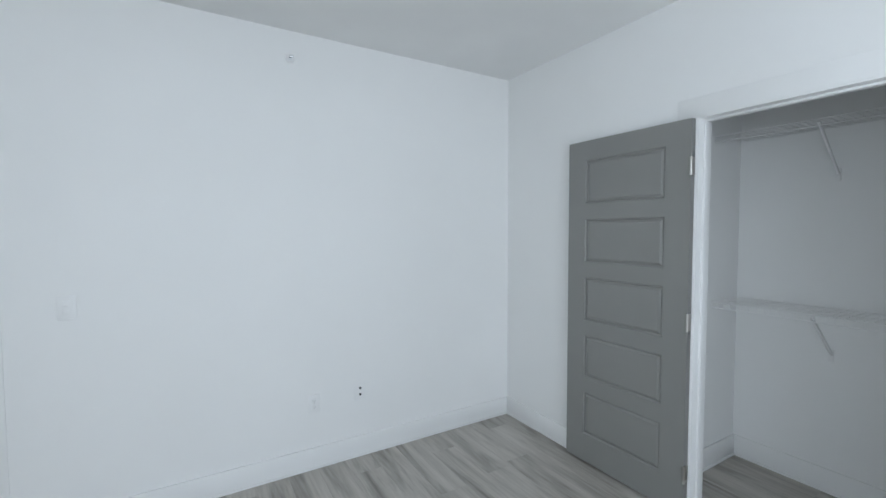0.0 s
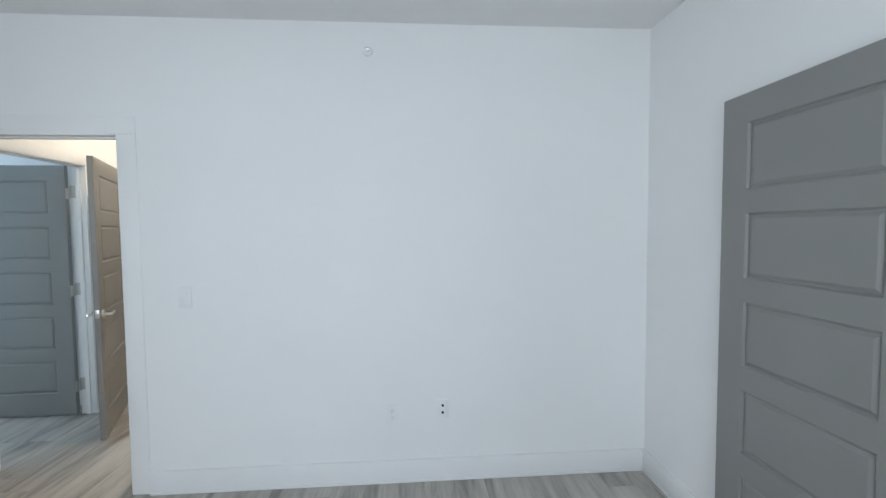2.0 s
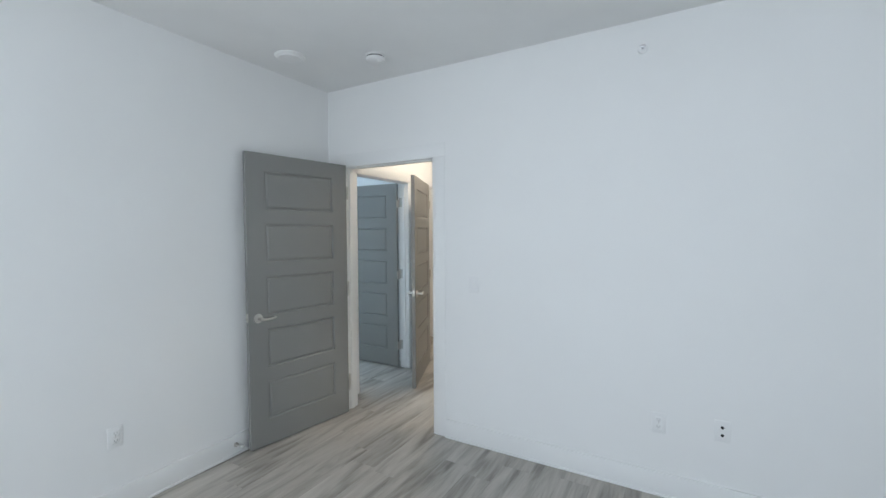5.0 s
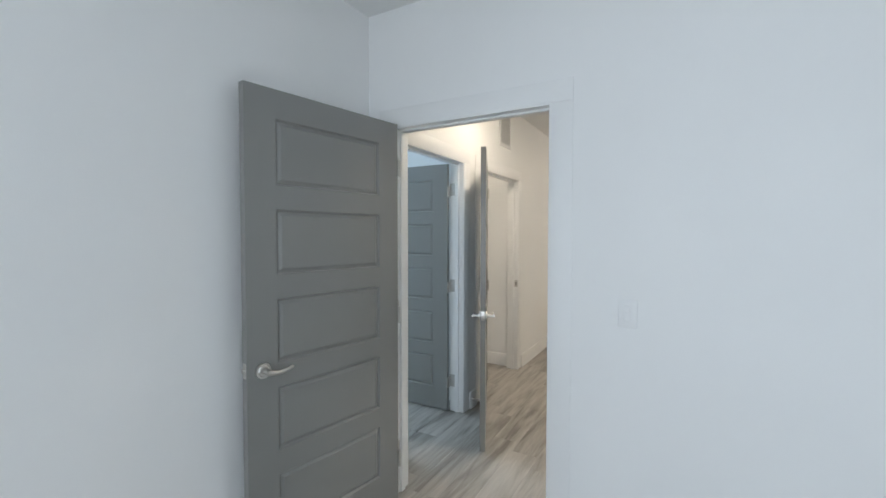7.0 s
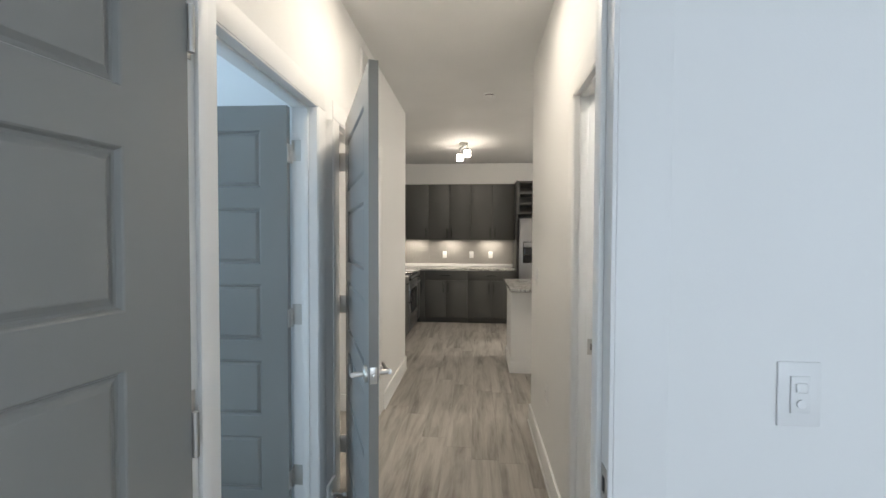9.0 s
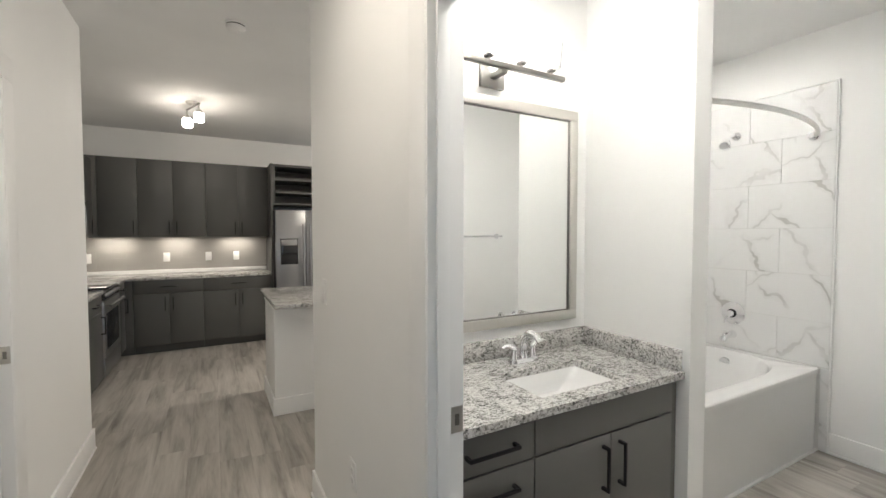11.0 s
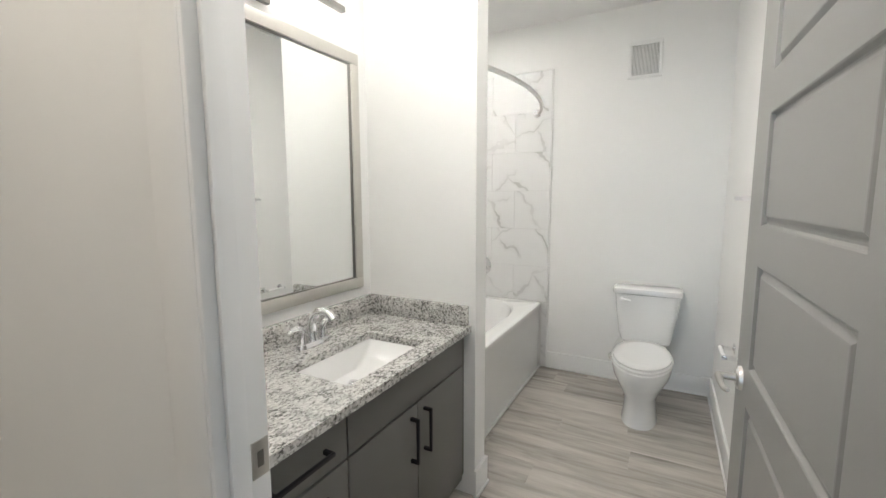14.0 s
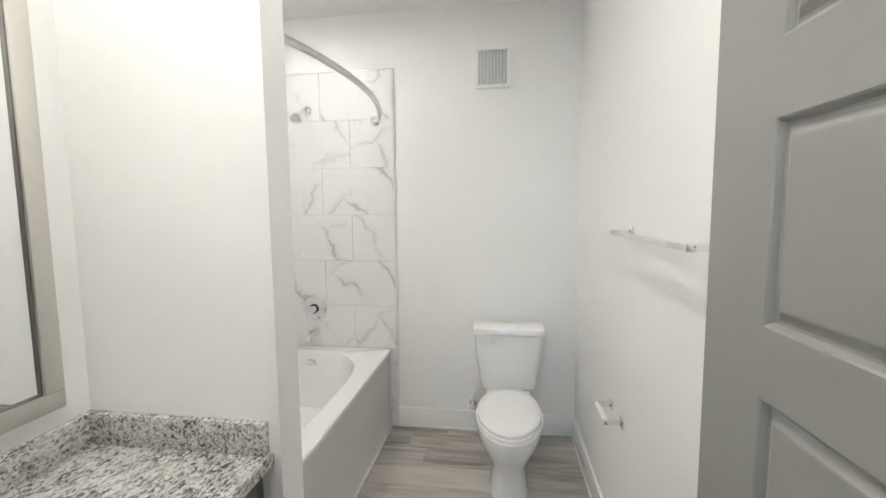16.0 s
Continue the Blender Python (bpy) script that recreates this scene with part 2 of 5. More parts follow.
def box(x0, x1, y0, y1, z0, z1, bevel=0.0, bm=None, segs=2):
    bm = bm or bmesh.new()
    made = bmesh.ops.create_cube(bm, size=1.0, matrix=Matrix.Translation(((x0 + x1) / 2, (y0 + y1) / 2, (z0 + z1) / 2)) @ Matrix.Diagonal((abs(x1 - x0), abs(y1 - y0), abs(z1 - z0), 1)))
    if bevel:
        edges = {e for v in made["verts"] for e in v.link_edges}
        bmesh.ops.bevel(bm, geom=list(edges), offset=bevel, segments=segs, affect="EDGES", profile=0.5)
    return bm


def cyl(a, b, r, r2=None, n=20, bm=None, cap=True):
    """A round bar from a to b."""
    bm = bm or bmesh.new()
    a, b = Vector(a), Vector(b)
    d = b - a
    m = Matrix.Translation((a + b) / 2) @ d.to_track_quat("Z", "Y").to_matrix().to_4x4()
    bmesh.ops.create_cone(bm, cap_ends=cap, segments=n, radius1=r, radius2=r if r2 is None else r2, depth=d.length, matrix=m)
    return bm


def tube(points, radii, n=12, bm=None):
    """A bent bar through points, with a radius for each or for all."""
    bm = bm or bmesh.new()
    pts = [Vector(p) for p in points]
    rs = radii if isinstance(radii, (list, tuple)) else [radii] * len(pts)
    rings, up = [], None
    for i, p in enumerate(pts):
        d = (pts[min(i + 1, len(pts) - 1)] - pts[max(i - 1, 0)]).normalized()
        if up is None:
            up = d.orthogonal().normalized()
        up = (up - d * up.dot(d)).normalized()
        side = d.cross(up)
        rings.append([bm.verts.new(p + rs[i] * (math.cos(k * 2 * math.pi / n) * up + math.sin(k * 2 * math.pi / n) * side)) for k in range(n)])
    for r0, r1 in zip(rings, rings[1:]):
        for k in range(n):
            bm.faces.new((r0[k], r0[(k + 1) % n], r1[(k + 1) % n], r1[k]))
    bm.faces.new(rings[0][::-1])
    bm.faces.new(rings[-1])
    return bm


def loft(loops, cap0=True, cap1=True, bm=None):
    bm = bm or bmesh.new()
    rings = [[bm.verts.new(p) for p in lp] for lp in loops]
    n = len(rings[0])
    for r0, r1 in zip(rings, rings[1:]):
        for k in range(n):
            bm.faces.new((r0[k], r0[(k + 1) % n], r1[(k + 1) % n], r1[k]))
    if cap0:
        bm.faces.new(rings[0][::-1])
    if cap1:
        bm.faces.new(rings[-1])
    return bm


def oval(cx, cy, z, rx, ry, power=2.0, n=48, squeeze=0.0):
    """A loop between an ellipse (power 2) and a rectangle (power 8 and up); squeeze narrows it towards -x."""
    out = []
    for k in range(n):
        a = 2 * math.pi * k / n
        c, s = math.cos(a), math.sin(a)
        x = rx * math.copysign(abs(c) ** (2 / power), c)
        y = ry * math.copysign(abs(s) ** (2 / power), s)
        if x < 0:
            y *= 1 - squeeze * abs(x / rx) ** 2
        out.append((cx + x, cy + y, z))
    return out


def arc_points(c, r, a0, a1, n, u, v):
    c, u, v = Vector(c), Vector(u), Vector(v)
    return [c + r * (math.cos(radians(a0 + (a1 - a0) * i / n)) * u + math.sin(radians(a0 + (a1 - a0) * i / n)) * v) for i in range(n + 1)]


def walled(name, axis, u0, u1, n0, n1, z0, z1, holes=(), mat=None, label="", category="wall"):
    """A wall along axis from u0 to u1, between n0 and n1 across, with openings (u0, u1, z0, z1) through it; outer faces only."""
    us = sorted({u0, u1, *[h[0] for h in holes], *[h[1] for h in holes]})
    zs = sorted({z0, z1, *[h[2] for h in holes], *[h[3] for h in holes]})
    solid = lambda i, k: 0 <= i < len(us) - 1 and 0 <= k < len(zs) - 1 and not any(h[0] <= us[i] < h[1] and h[2] <= zs[k] < h[3] for h in holes)
    bm = bmesh.new()
    seen = {}

    def vert(u, n, z):
        key = (round(u, 4), round(n, 4), round(z, 4))
        if key not in seen:
            seen[key] = bm.verts.new((u, n, z) if axis == "x" else (n, u, z))
        return seen[key]

    for i in range(len(us) - 1):
        for k in range(len(zs) - 1):
            if not solid(i, k):
                continue
            a, b, c, d = us[i], us[i + 1], zs[k], zs[k + 1]
            for n in (n0, n1):
                bm.faces.new([vert(a, n, c), vert(b, n, c), vert(b, n, d), vert(a, n, d)])
            for di, dk, q in ((-1, 0, ((a, c), (a, d))), (1, 0, ((b, c), (b, d))), (0, -1, ((a, c), (b, c))), (0, 1, ((a, d), (b, d)))):
                if not solid(i + di, k + dk):
                    (p0, r0), (p1, r1) = q
                    bm.faces.new([vert(p0, n0, r0), vert(p1, n0, r1), vert(p1, n1, r1), vert(p0, n1, r0)])
    me = mesh_of(bm, name, mat or WALL)
    return tagged(new(name, me), label or "white painted drywall wall", category, kind="structure")


# ---- structure ----
T = 0.12
WA0, WA1 = 0.015, 0.135          # wall between bedroom and hall
BX0, BX1 = -0.228, 3.853         # bedroom west and east faces
BY0 = -4.40
HL, HR = -0.215, 0.975           # hall faces
HB = 1.078                       # bathroom face of the hall wall
D1 = (-0.048, 0.803)                # bedroom door opening, along x
D2 = (0.35, 1.178)                # second bedroom door, along y
D3 = (1.50, 2.475)                # hall closet door, along y
DB = (0.215, 1.100)              # bathroom door, along y
DC = (-2.27, -1.462)             # bedroom closet door, along y
DH = 2.045
DHC = 2.060                      # head of the bedroom closet opening
KY, KX0, KX1 = 6.75, -1.05, 4.40
FY = 1.80                       # bathroom vanity wall
BF = 3.992                       # bathroom far wall
walled("wall_bedroom_north", "x", -3.60, 4.90, WA0, WA1, 0, CEIL, [(*D1, 0, DH)])
walled("wall_bedroom_west", "y", BY0, WA0, BX0 - T, BX0, 0, CEIL_BED + 0.03, [(-4.2, -2.7, 0.65, 2.25)])
walled("wall_bedroom_east", "y", BY0, WA0, BX1, BX1 + T, 0, CEIL_BED + 0.03, [(*DC, 0, DHC)])
walled("wall_bedroom_south", "x", BX0 - T, 4.90, BY0 - T, BY0, 0, CEIL_BED + 0.03, [(0.95, 3.25, 0.65, 2.25)])
walled("wall_closet_back", "y", BY0, WA0, 4.74, 4.86, 0, CEIL_BED + 0.03)
walled("wall_closet_side", "x", BX1 + T, 4.74, -1.26, -1.14, 0, CEIL_BED + 0.03)
walled("wall_closet_end", "x", BX1 + T, 4.74, -3.42, -3.30, 0, CEIL_BED + 0.03)
walled("wall_hall_west", "y", WA1, 3.68, HL - T, HL, 0, CEIL, [(*D2, 0, DH), (*D3, 0, DH)])
walled("wall_hall_east", "y", WA1, 2.47, HR, HB, 0, CEIL, [(*DB, 0, DH)])
walled("wall_kitchen_south", "x", HB, KX1, 2.35, 2.47, 0, CEIL)
walled("wall_kitchen_return", "x", KX0 - T, HL - T, 3.56, 3.68, 0, CEIL)
walled("wall_kitchen_west", "y", 3.68, KY, KX0 - T, KX0, 0, CEIL)
walled("wall_kitchen_north", "x", KX0 - T, KX1 + T, KY, KY + T, 0, CEIL)
walled("wall_living_east", "y", 2.35, KY, KX1, KX1 + T, 0, CEIL, [(4.1, 5.7, 0.75, 2.25)])
walled("wall_bathroom_vanity", "x", HB, 2.285, FY, FY + T, 0, CEIL)
walled("wall_bathroom_wing", "y", 1.212, 2.325, 2.285, 2.402, 0, CEIL)
walled("wall_bathroom_tub", "x", 2.285, BF, 2.325, 2.349, 0, CEIL)
walled("wall_bathroom_east", "y", WA1, 2.349, BF, BF + T, 0, CEIL)
walled("wall_second_bedroom_west", "y", WA1, 3.20, -3.60, -3.48, 0, CEIL, [(0.15, 1.65, 0.75, 2.25)])
walled("wall_second_bedroom_north", "x", -3.48, -1.30, 3.08, 3.20, 0, CEIL)
walled("wall_hall_closet_back", "y", 1.36, 3.20, -1.30, -1.18, 0, CEIL)
walled("wall_hall_closet_south", "x", -1.18, HL - T, 1.36, 1.44, 0, CEIL)
walled("wall_hall_closet_north", "x", -1.18, HL - T, 2.55, 2.63, 0, CEIL)
for nm, z, y0, y1 in (("ceiling_bedroom", CEIL_BED, BY0 - T, WA0 + 0.06), ("ceiling_hall", CEIL, WA0 + 0.06, KY + T)):
    cb = box(-3.6, 4.9, y0, y1, z, CEIL + 0.14)
    tagged(new(nm, mesh_of(cb, nm, CEILING)), "flat matte white painted ceiling", "ceiling", kind="structure")
floor = tagged(new("floor", mesh_of(box(-3.6, 4.9, BY0 - T, KY + T, -0.14, -0.006), "floor", DARK)), "grey oak look vinyl plank floor", "floor", kind="structure")


def window(name, axis, u0, u1, n, z0, z1, inward):
    """A two-light white window in an opening; glass without shadow."""
    w = thing(name, "white framed two-light window", "window", kind="structure")
    put = lambda a, b, c, d, e, f, bev=0.004: box(a, b, c, d, e, f, bev) if axis == "x" else box(c, d, a, b, e, f, bev)
    lo, hi = n - 0.03, n + 0.03
    mid = (u0 + u1) / 2
    for a, b, c, d in ((u0, u0 + 0.05, z0, z1), (u1 - 0.05, u1, z0, z1), (u0 + 0.05, u1 - 0.05, z0, z0 + 0.05), (u0 + 0.05, u1 - 0.05, z1 - 0.05, z1), (mid - 0.025, mid + 0.025, z0 + 0.05, z1 - 0.05)):
        part("window_frame", put(a, b, lo, hi, c, d), TRIM, w)
    for a, b in ((u0 + 0.05, mid - 0.025), (mid + 0.025, u1 - 0.05)):
        p = part("pane", put(a, b, n - 0.003, n + 0.003, z0 + 0.05, z1 - 0.05, 0), GLASS, w)
        p.visible_shadow = False
    s = (n, n + 0.12 * inward) if inward > 0 else (n + 0.12 * inward, n)
    part("window_sill", put(u0 - 0.03, u1 + 0.03, s[0], s[1], z0 - 0.03, z0 - 0.002), TRIM, w)


window("window_1", "x", 0.95, 3.25, BY0 - 0.075, 0.65, 2.25, 1)
# unseen window, added as the opening for the west fill
window("added_side_window", "y", -4.2, -2.7, BX0 - 0.09, 0.65, 2.25, 1)
window("window_2", "y", 0.15, 1.65, -3.555, 0.75, 2.25, 1)
# unseen window, added to go with the living room fill
window("added_living_window", "y", 4.1, 5.7, KX1 + 0.075, 0.75, 2.25, -1)
single("ground", box(-60, 60, -60, 60, -3.6, -3.5), painted("lawn", (0.07, 0.10, 0.04), 0.9, 8, 0.02, 0.3), "green lawn far below the windows", "ground", "structure")

# ---- doors and trim ----
CW = 0.098


CASING_EDGE = 0.002


def door_frame(name, axis, u0, u1, n0, n1, head=DH, label="white painted door frame with flat casing"):
    """Jambs, stops and flat casing on both faces round an opening."""
    f = thing(name, label, "door frame", kind="structure")
    put = lambda a, b, c, d, e, g, bev=0.0025: box(a, b, c, d, e, g, bev) if axis == "x" else box(c, d, a, b, e, g, bev)
    j = 0.002
    part("jamb", put(u0 - 0.018, u0 + j, n0 - 0.002, n1 + 0.002, 0, head), TRIM, f)
    part("jamb", put(u1 - j, u1 + 0.018, n0 - 0.002, n1 + 0.002, 0, head), TRIM, f)
    part("head_jamb", put(u0 + j, u1 - j, n0 - 0.002, n1 + 0.002, head - j, head + 0.018), TRIM, f)
    for c in (n0, n1):
        o = (c - 0.0045, c) if c == n0 else (c, c + 0.0045)
        part("casing", put(u0 - CW - 0.006, u0 - 0.006, *o, 0, head + 0.006, CASING_EDGE), TRIM, f)
        part("casing", put(u1 + 0.006, u1 + CW + 0.006, *o, 0, head + 0.006, CASING_EDGE), TRIM, f)
        part("head_casing", put(u0 - CW - 0.006, u1 + CW + 0.006, *o, head + 0.0062, head + CW + 0.006, CASING_EDGE), TRIM, f)
    return f


def door_stop(f, axis, u0, u1, a, b, head=DH):
    put = lambda p, q, c, d, e, g, bev=0.002: box(p, q, c, d, e, g, bev) if axis == "x" else box(c, d, p, q, e, g, bev)
    part("door_stop", put(u0 + 0.002, u0 + 0.013, a, b, 0, head - 0.002), TRIM, f)
    part("door_stop", put(u1 - 0.013, u1 - 0.002, a, b, 0, head - 0.002), TRIM, f)
    part("door_stop", put(u0 + 0.013, u1 - 0.013, a, b, head - 0.013, head - 0.002), TRIM, f)


F1 = door_frame("door_frame_1", "x", *D1, WA0, WA1)
door_stop(F1, "x", *D1, WA0 + 0.04, WA0 + 0.075)
F2 = door_frame("door_frame_2", "y", *D2, HL - T, HL)
door_stop(F2, "y", *D2, HL - 0.075, HL - 0.04)
F3 = door_frame("door_frame_3", "y", *D3, HL - T, HL)
door_stop(F3, "y", *D3, HL - 0.075, HL - 0.04)
FB = door_frame("door_frame_4", "y", *DB, HR, HB)
door_stop(FB, "y", *DB, HR + 0.022, HR + 0.057)
FC = door_frame("door_frame_5", "y", *DC, BX1, BX1 + T, DHC)
door_stop(FC, "y", *DC, BX1 + 0.045, BX1 + 0.08, DHC)


def leaf_mesh(w, top=0.117, h=2.03, stile=0.130, t=0.035):
    """A moulded five-panel leaf: hinge edge at x 0, thickness along y round 0."""
    bm = bmesh.new()
    rail = 0.097
    ph = (h - 0.295 - 4 * rail) / 5
    zs = []
    z = h - top
    for _ in range(5):
        zs.append((z - ph, z))
        z -= ph + rail
    for side in (-1, 1):
        y = side * t / 2
        q = lambda x0, x1, z0, z1: bm.faces.new([bm.verts.new(p) for p in ((x0, y, z0), (x1, y, z0), (x1, y, z1), (x0, y, z1))])
        q(0, stile, 0, h)
        q(w - stile, w, 0, h)
        edges = [h] + [v for a, b in zs for v in (b, a)] + [0]
        for hi, lo in zip(edges[::2], edges[1::2]):
            q(stile, w - stile, lo, hi)
        for a, b in zs:
            rings = []
            for inset, depth in ((0, 0), (0.003, 0.0020), (0.007, 0.0100), (0.011, 0.0110), (0.015, 0.0100), (0.025, 0.0035), (0.028, 0.0030)):
                yy = y - side * depth
                rings.append([(stile + inset, yy, a + inset), (w - stile - inset, yy, a + inset), (w - stile - inset, yy, b - inset), (stile + inset, yy, b - inset)])
            loft(rings, False, True, bm)
    for p in (((0, 0), (w, 0)), ((0, h), (w, h))):
        (x0, z0), (x1, _) = p
        bm.faces.new([bm.verts.new(v) for v in ((x0, -t / 2, z0), (x1, -t / 2, z0), (x1, t / 2, z0), (x0, t / 2, z0))])
    for x in (0, w):
        bm.faces.new([bm.verts.new(v) for v in ((x, -t / 2, 0), (x, t / 2, 0), (x, t / 2, h), (x, -t / 2, h))])
    bmesh.ops.remove_doubles(bm, verts=bm.verts, dist=0.0001)
    return bm


def lever(w, side, t=0.035):
    """Rosette, neck and a gently curved lever on one face of a leaf."""
    y, x, z = side * t / 2, w - 0.065, 0.915
    bm = cyl((x, y, z), (x, y + side * 0.009, z), 0.033, 0.031, 28)
    cyl((x, y + side * 0.009, z), (x, y + side * 0.013, z), 0.024, 0.020, 24, bm)
    cyl((x, y + side * 0.008, z), (x, y + side * 0.05, z), 0.0105, 0.0095, 16, bm)
    pts = [(x + 0.008, y + side * 0.050, z)] + [(x - 0.110 * s, y + side * (0.052 - 0.006 * s), z - 0.009 * math.sin(s * 2.9) + 0.006 * s * s) for s in (0.05, 0.2, 0.4, 0.6, 0.8, 0.95, 1.0)]
    tube(pts, [0.0095, 0.0105, 0.0095, 0.0085, 0.008, 0.0075, 0.007, 0.0035], 12, bm)
    return bm


def door(name, w, hinge, angle, knuckle, label, lever_sides=(-1, 1), top=0.117, high=2.03, stile=0.130):
    """A hinged leaf: hinge point on the floor, direction of the leaf in degrees from +x, knuckle on the side (+1 or -1) of its y."""
    d = thing(name, label, "door", pose(hinge[0], hinge[1], 0, 0, 0, angle), kind="structure")
    lf = part("leaf", leaf_mesh(w, top, high, stile), DOOR_GREY, d, smooth=False)
    lf.location.z = 0.012
    for s in lever_sides:
        h = part("door_handle", lever(w, s), NICKEL, d, "satin nickel lever handle")
    part("latch_plate", box(w - 0.001, w + 0.0015, -0.0125, 0.0125, 0.895, 0.955, 0.0006), NICKEL, d, "nickel latch plate")
    part("latch_bolt", box(w + 0.001, w + 0.010, -0.006, 0.006, 0.917, 0.933, 0.002), NICKEL, d)
    for z in (0.24, 1.03, 1.82):
        hb = cyl((-0.004, knuckle * 0.023, z - 0.045), (-0.004, knuckle * 0.023, z + 0.045), 0.0065, None, 14)
        box(-0.0025, -0.0003, -0.016, 0.016, z - 0.044, z + 0.044, 0, hb)
        part("hinge", hb, NICKEL, d, "satin nickel butt hinge")
    return d


door("door_1", 0.828, (-0.024, -0.016), 260.7, 1, "grey painted five-panel door standing open into the bedroom", high=2.04)
door("door_2", 0.815, (HL - T - 0.012, D2[1] - 0.022), 181.0, -1, "grey painted five-panel door standing open into the next room")
door("door_3", 0.875, (HL + 0.062, D3[0] - 0.022), -67.2, 1, "grey painted five-panel closet door swung back into the hall")
door("door_4", 0.865, (HB + 0.060, DB[0] + 0.018), 1.6, -1, "grey painted five-panel bathroom door standing wide open", top=0.073, stile=0.145)
door("door_5", 0.776, (BX1 - 0.032, DC[1] + 0.006), 90.9, 1, "grey painted five-panel closet door folded back against the wall", (), high=2.043)
jh = thing("jamb_hinge_leaves", "satin nickel hinge leaves screwed to door jambs", "hinge", kind="structure")
for z in (0.24, 1.03, 1.82):
    part("hinge_leaf", box(HL - T - 0.004, HL - T + 0.046, D2[1] - 0.0045, D2[1] - 0.0018, z - 0.034, z + 0.066, 0.0008), NICKEL, jh)
    part("hinge_leaf", box(HL - 0.012, HL + 0.056, D3[0] - 0.0045, D3[0] + 0.0045, z - 0.034, z + 0.066, 0.0008), NICKEL, jh)
    part("hinge_leaf", box(HB - 0.03, HB + 0.058, DB[0] + 0.0018, DB[0] + 0.0048, z - 0.034, z + 0.066, 0.0008), NICKEL, jh)
    part("hinge_leaf", box(D1[0] + 0.0018, D1[0] + 0.0045, WA0 - 0.012, WA0 + 0.03, z - 0.034, z + 0.066, 0.0008), NICKEL, jh)
sp = thing("strike_plate", "satin nickel strike plate let into the door jamb", "strike plate", kind="structure")
part("plate", box(D1[1] - 0.004, D1[1] - 0.0015, WA0 + 0.002, WA0 + 0.036, 0.905, 0.975, 0.0008), NICKEL, sp)
part("latch_hole", box(D1[1] - 0.0046, D1[1] - 0.003, WA0 + 0.012, WA0 + 0.026, 0.925, 0.955), DARK, sp)
for (a, b, c, d) in ((HB - 0.037, HB - 0.002, DB[1] - 0.004, DB[1] - 0.0015), (HL - 0.035, HL - 0.001, D3[1] - 0.004, D3[1] - 0.0015)):
    part("plate", box(a, b, c, d, 0.905, 0.975, 0.0008), NICKEL, sp)
    part("latch_hole", box(a + 0.011, b - 0.011, c - 0.0006, c + 0.001, 0.925, 0.955), BRONZE, sp)


def baseboard(axis, u0, u1, n, way, high=0.135):
    """Flat baseboard with a shoe along a wall face at n; way is the side of the room."""
    lo, hi = (n, n + 0.014) if way > 0 else (n - 0.014, n)
    a, b = (n + 0.0142, n + 0.024) if way > 0 else (n - 0.024, n - 0.0142)
    bm = bmesh.new()
    put = lambda p, q, z0, z1, bev: box(u0, u1, p, q, z0, z1, bev, bm) if axis == "x" else box(p, q, u0, u1, z0, z1, bev, bm)
    put(lo, hi, 0, high, 0.003)
    put(a, b, 0, 0.016, 0.005)
    return single("baseboard", bm, TRIM, "white painted flat baseboard with shoe moulding", "baseboard", "structure")


CO = CW + 0.007
for seg in (("x", D1[1] + CO, BX1 - 0.014, WA0, -1), ("x", BX0 + 0.014, D1[0] - CO, WA0, -1), ("y", BY0, WA0, BX0, 1), ("y", DC[1] + CO, WA0, BX1, -1), ("y", BY0, DC[0] - CO, BX1, -1),
            ("x", BX0, BX1, BY0, 1), ("y", -3.3, -1.274, 4.74, -1), ("x", BX1 + T + 0.014, 4.74, -1.26, -1), ("y", DC[1] + CO, -1.274, BX1 + T, 1), ("y", D3[1] + CO, 3.68, HL, 1), ("y", WA1, D2[0] - CO, HL, 1),
            ("y", DB[1] + CO, 2.484, HR, -1), ("x", HR, KX1, 2.47, 1), ("x", HL - 0.4, HL + 0.014, 3.68, 1), ("y", WA1, 1.304, BF, -1), ("x", HB + 0.02, BF - 0.014, WA1, 1),
            ("x", 2.271, 2.416, 1.212, -1), ("y", 1.213, 1.352, 2.402, 1), ("x", -3.48, HL - T, WA1, 1), ("y", 1.44, 2.55, -1.18, 1), ("x", -1.18, HL - T, 2.55, -1), ("y", WA1, 3.08, -3.48, 1),
            ("x", -3.48, -1.31, 3.08, -1)):
    baseboard(*seg)
# the gap of baseboard between the two west hall doors
baseboard("y", D2[1] + CO, D3[0] - CO, HL, 1)


def floor_stop(m):
    """A rigid baseboard door stop: flange, rod and white rubber tip, pointing along +x."""
    s = thing("door_stop", "small nickel baseboard door stop with white rubber tip", "door stop", m)
    part("flange", cyl((0, 0, 0), (0.005, 0, 0), 0.016, 0.014, 18), NICKEL, s)
    part("rod", cyl((0.004, 0, 0), (0.062, 0, 0), 0.006, 0.005, 12), NICKEL, s)
    part("tip", cyl((0.060, 0, 0), (0.076, 0, 0), 0.011, 0.009, 16), RUBBER, s, "white rubber tip")
    return s


floor_stop(pose(BX0 + 0.014, -0.90, 0.07))
floor_stop(pose(HL + 0.014, 1.335, 0.07))

# ---- plates, detectors, sprinkler ----


def plate(name, label, category, m, wide=0.072, high=0.115):
    p = thing(name, label, category, m)
    part("cover_plate", box(-wide / 2, wide / 2, -0.005, 0, -high / 2, high / 2, 0.002), PLASTIC, p)
    return p


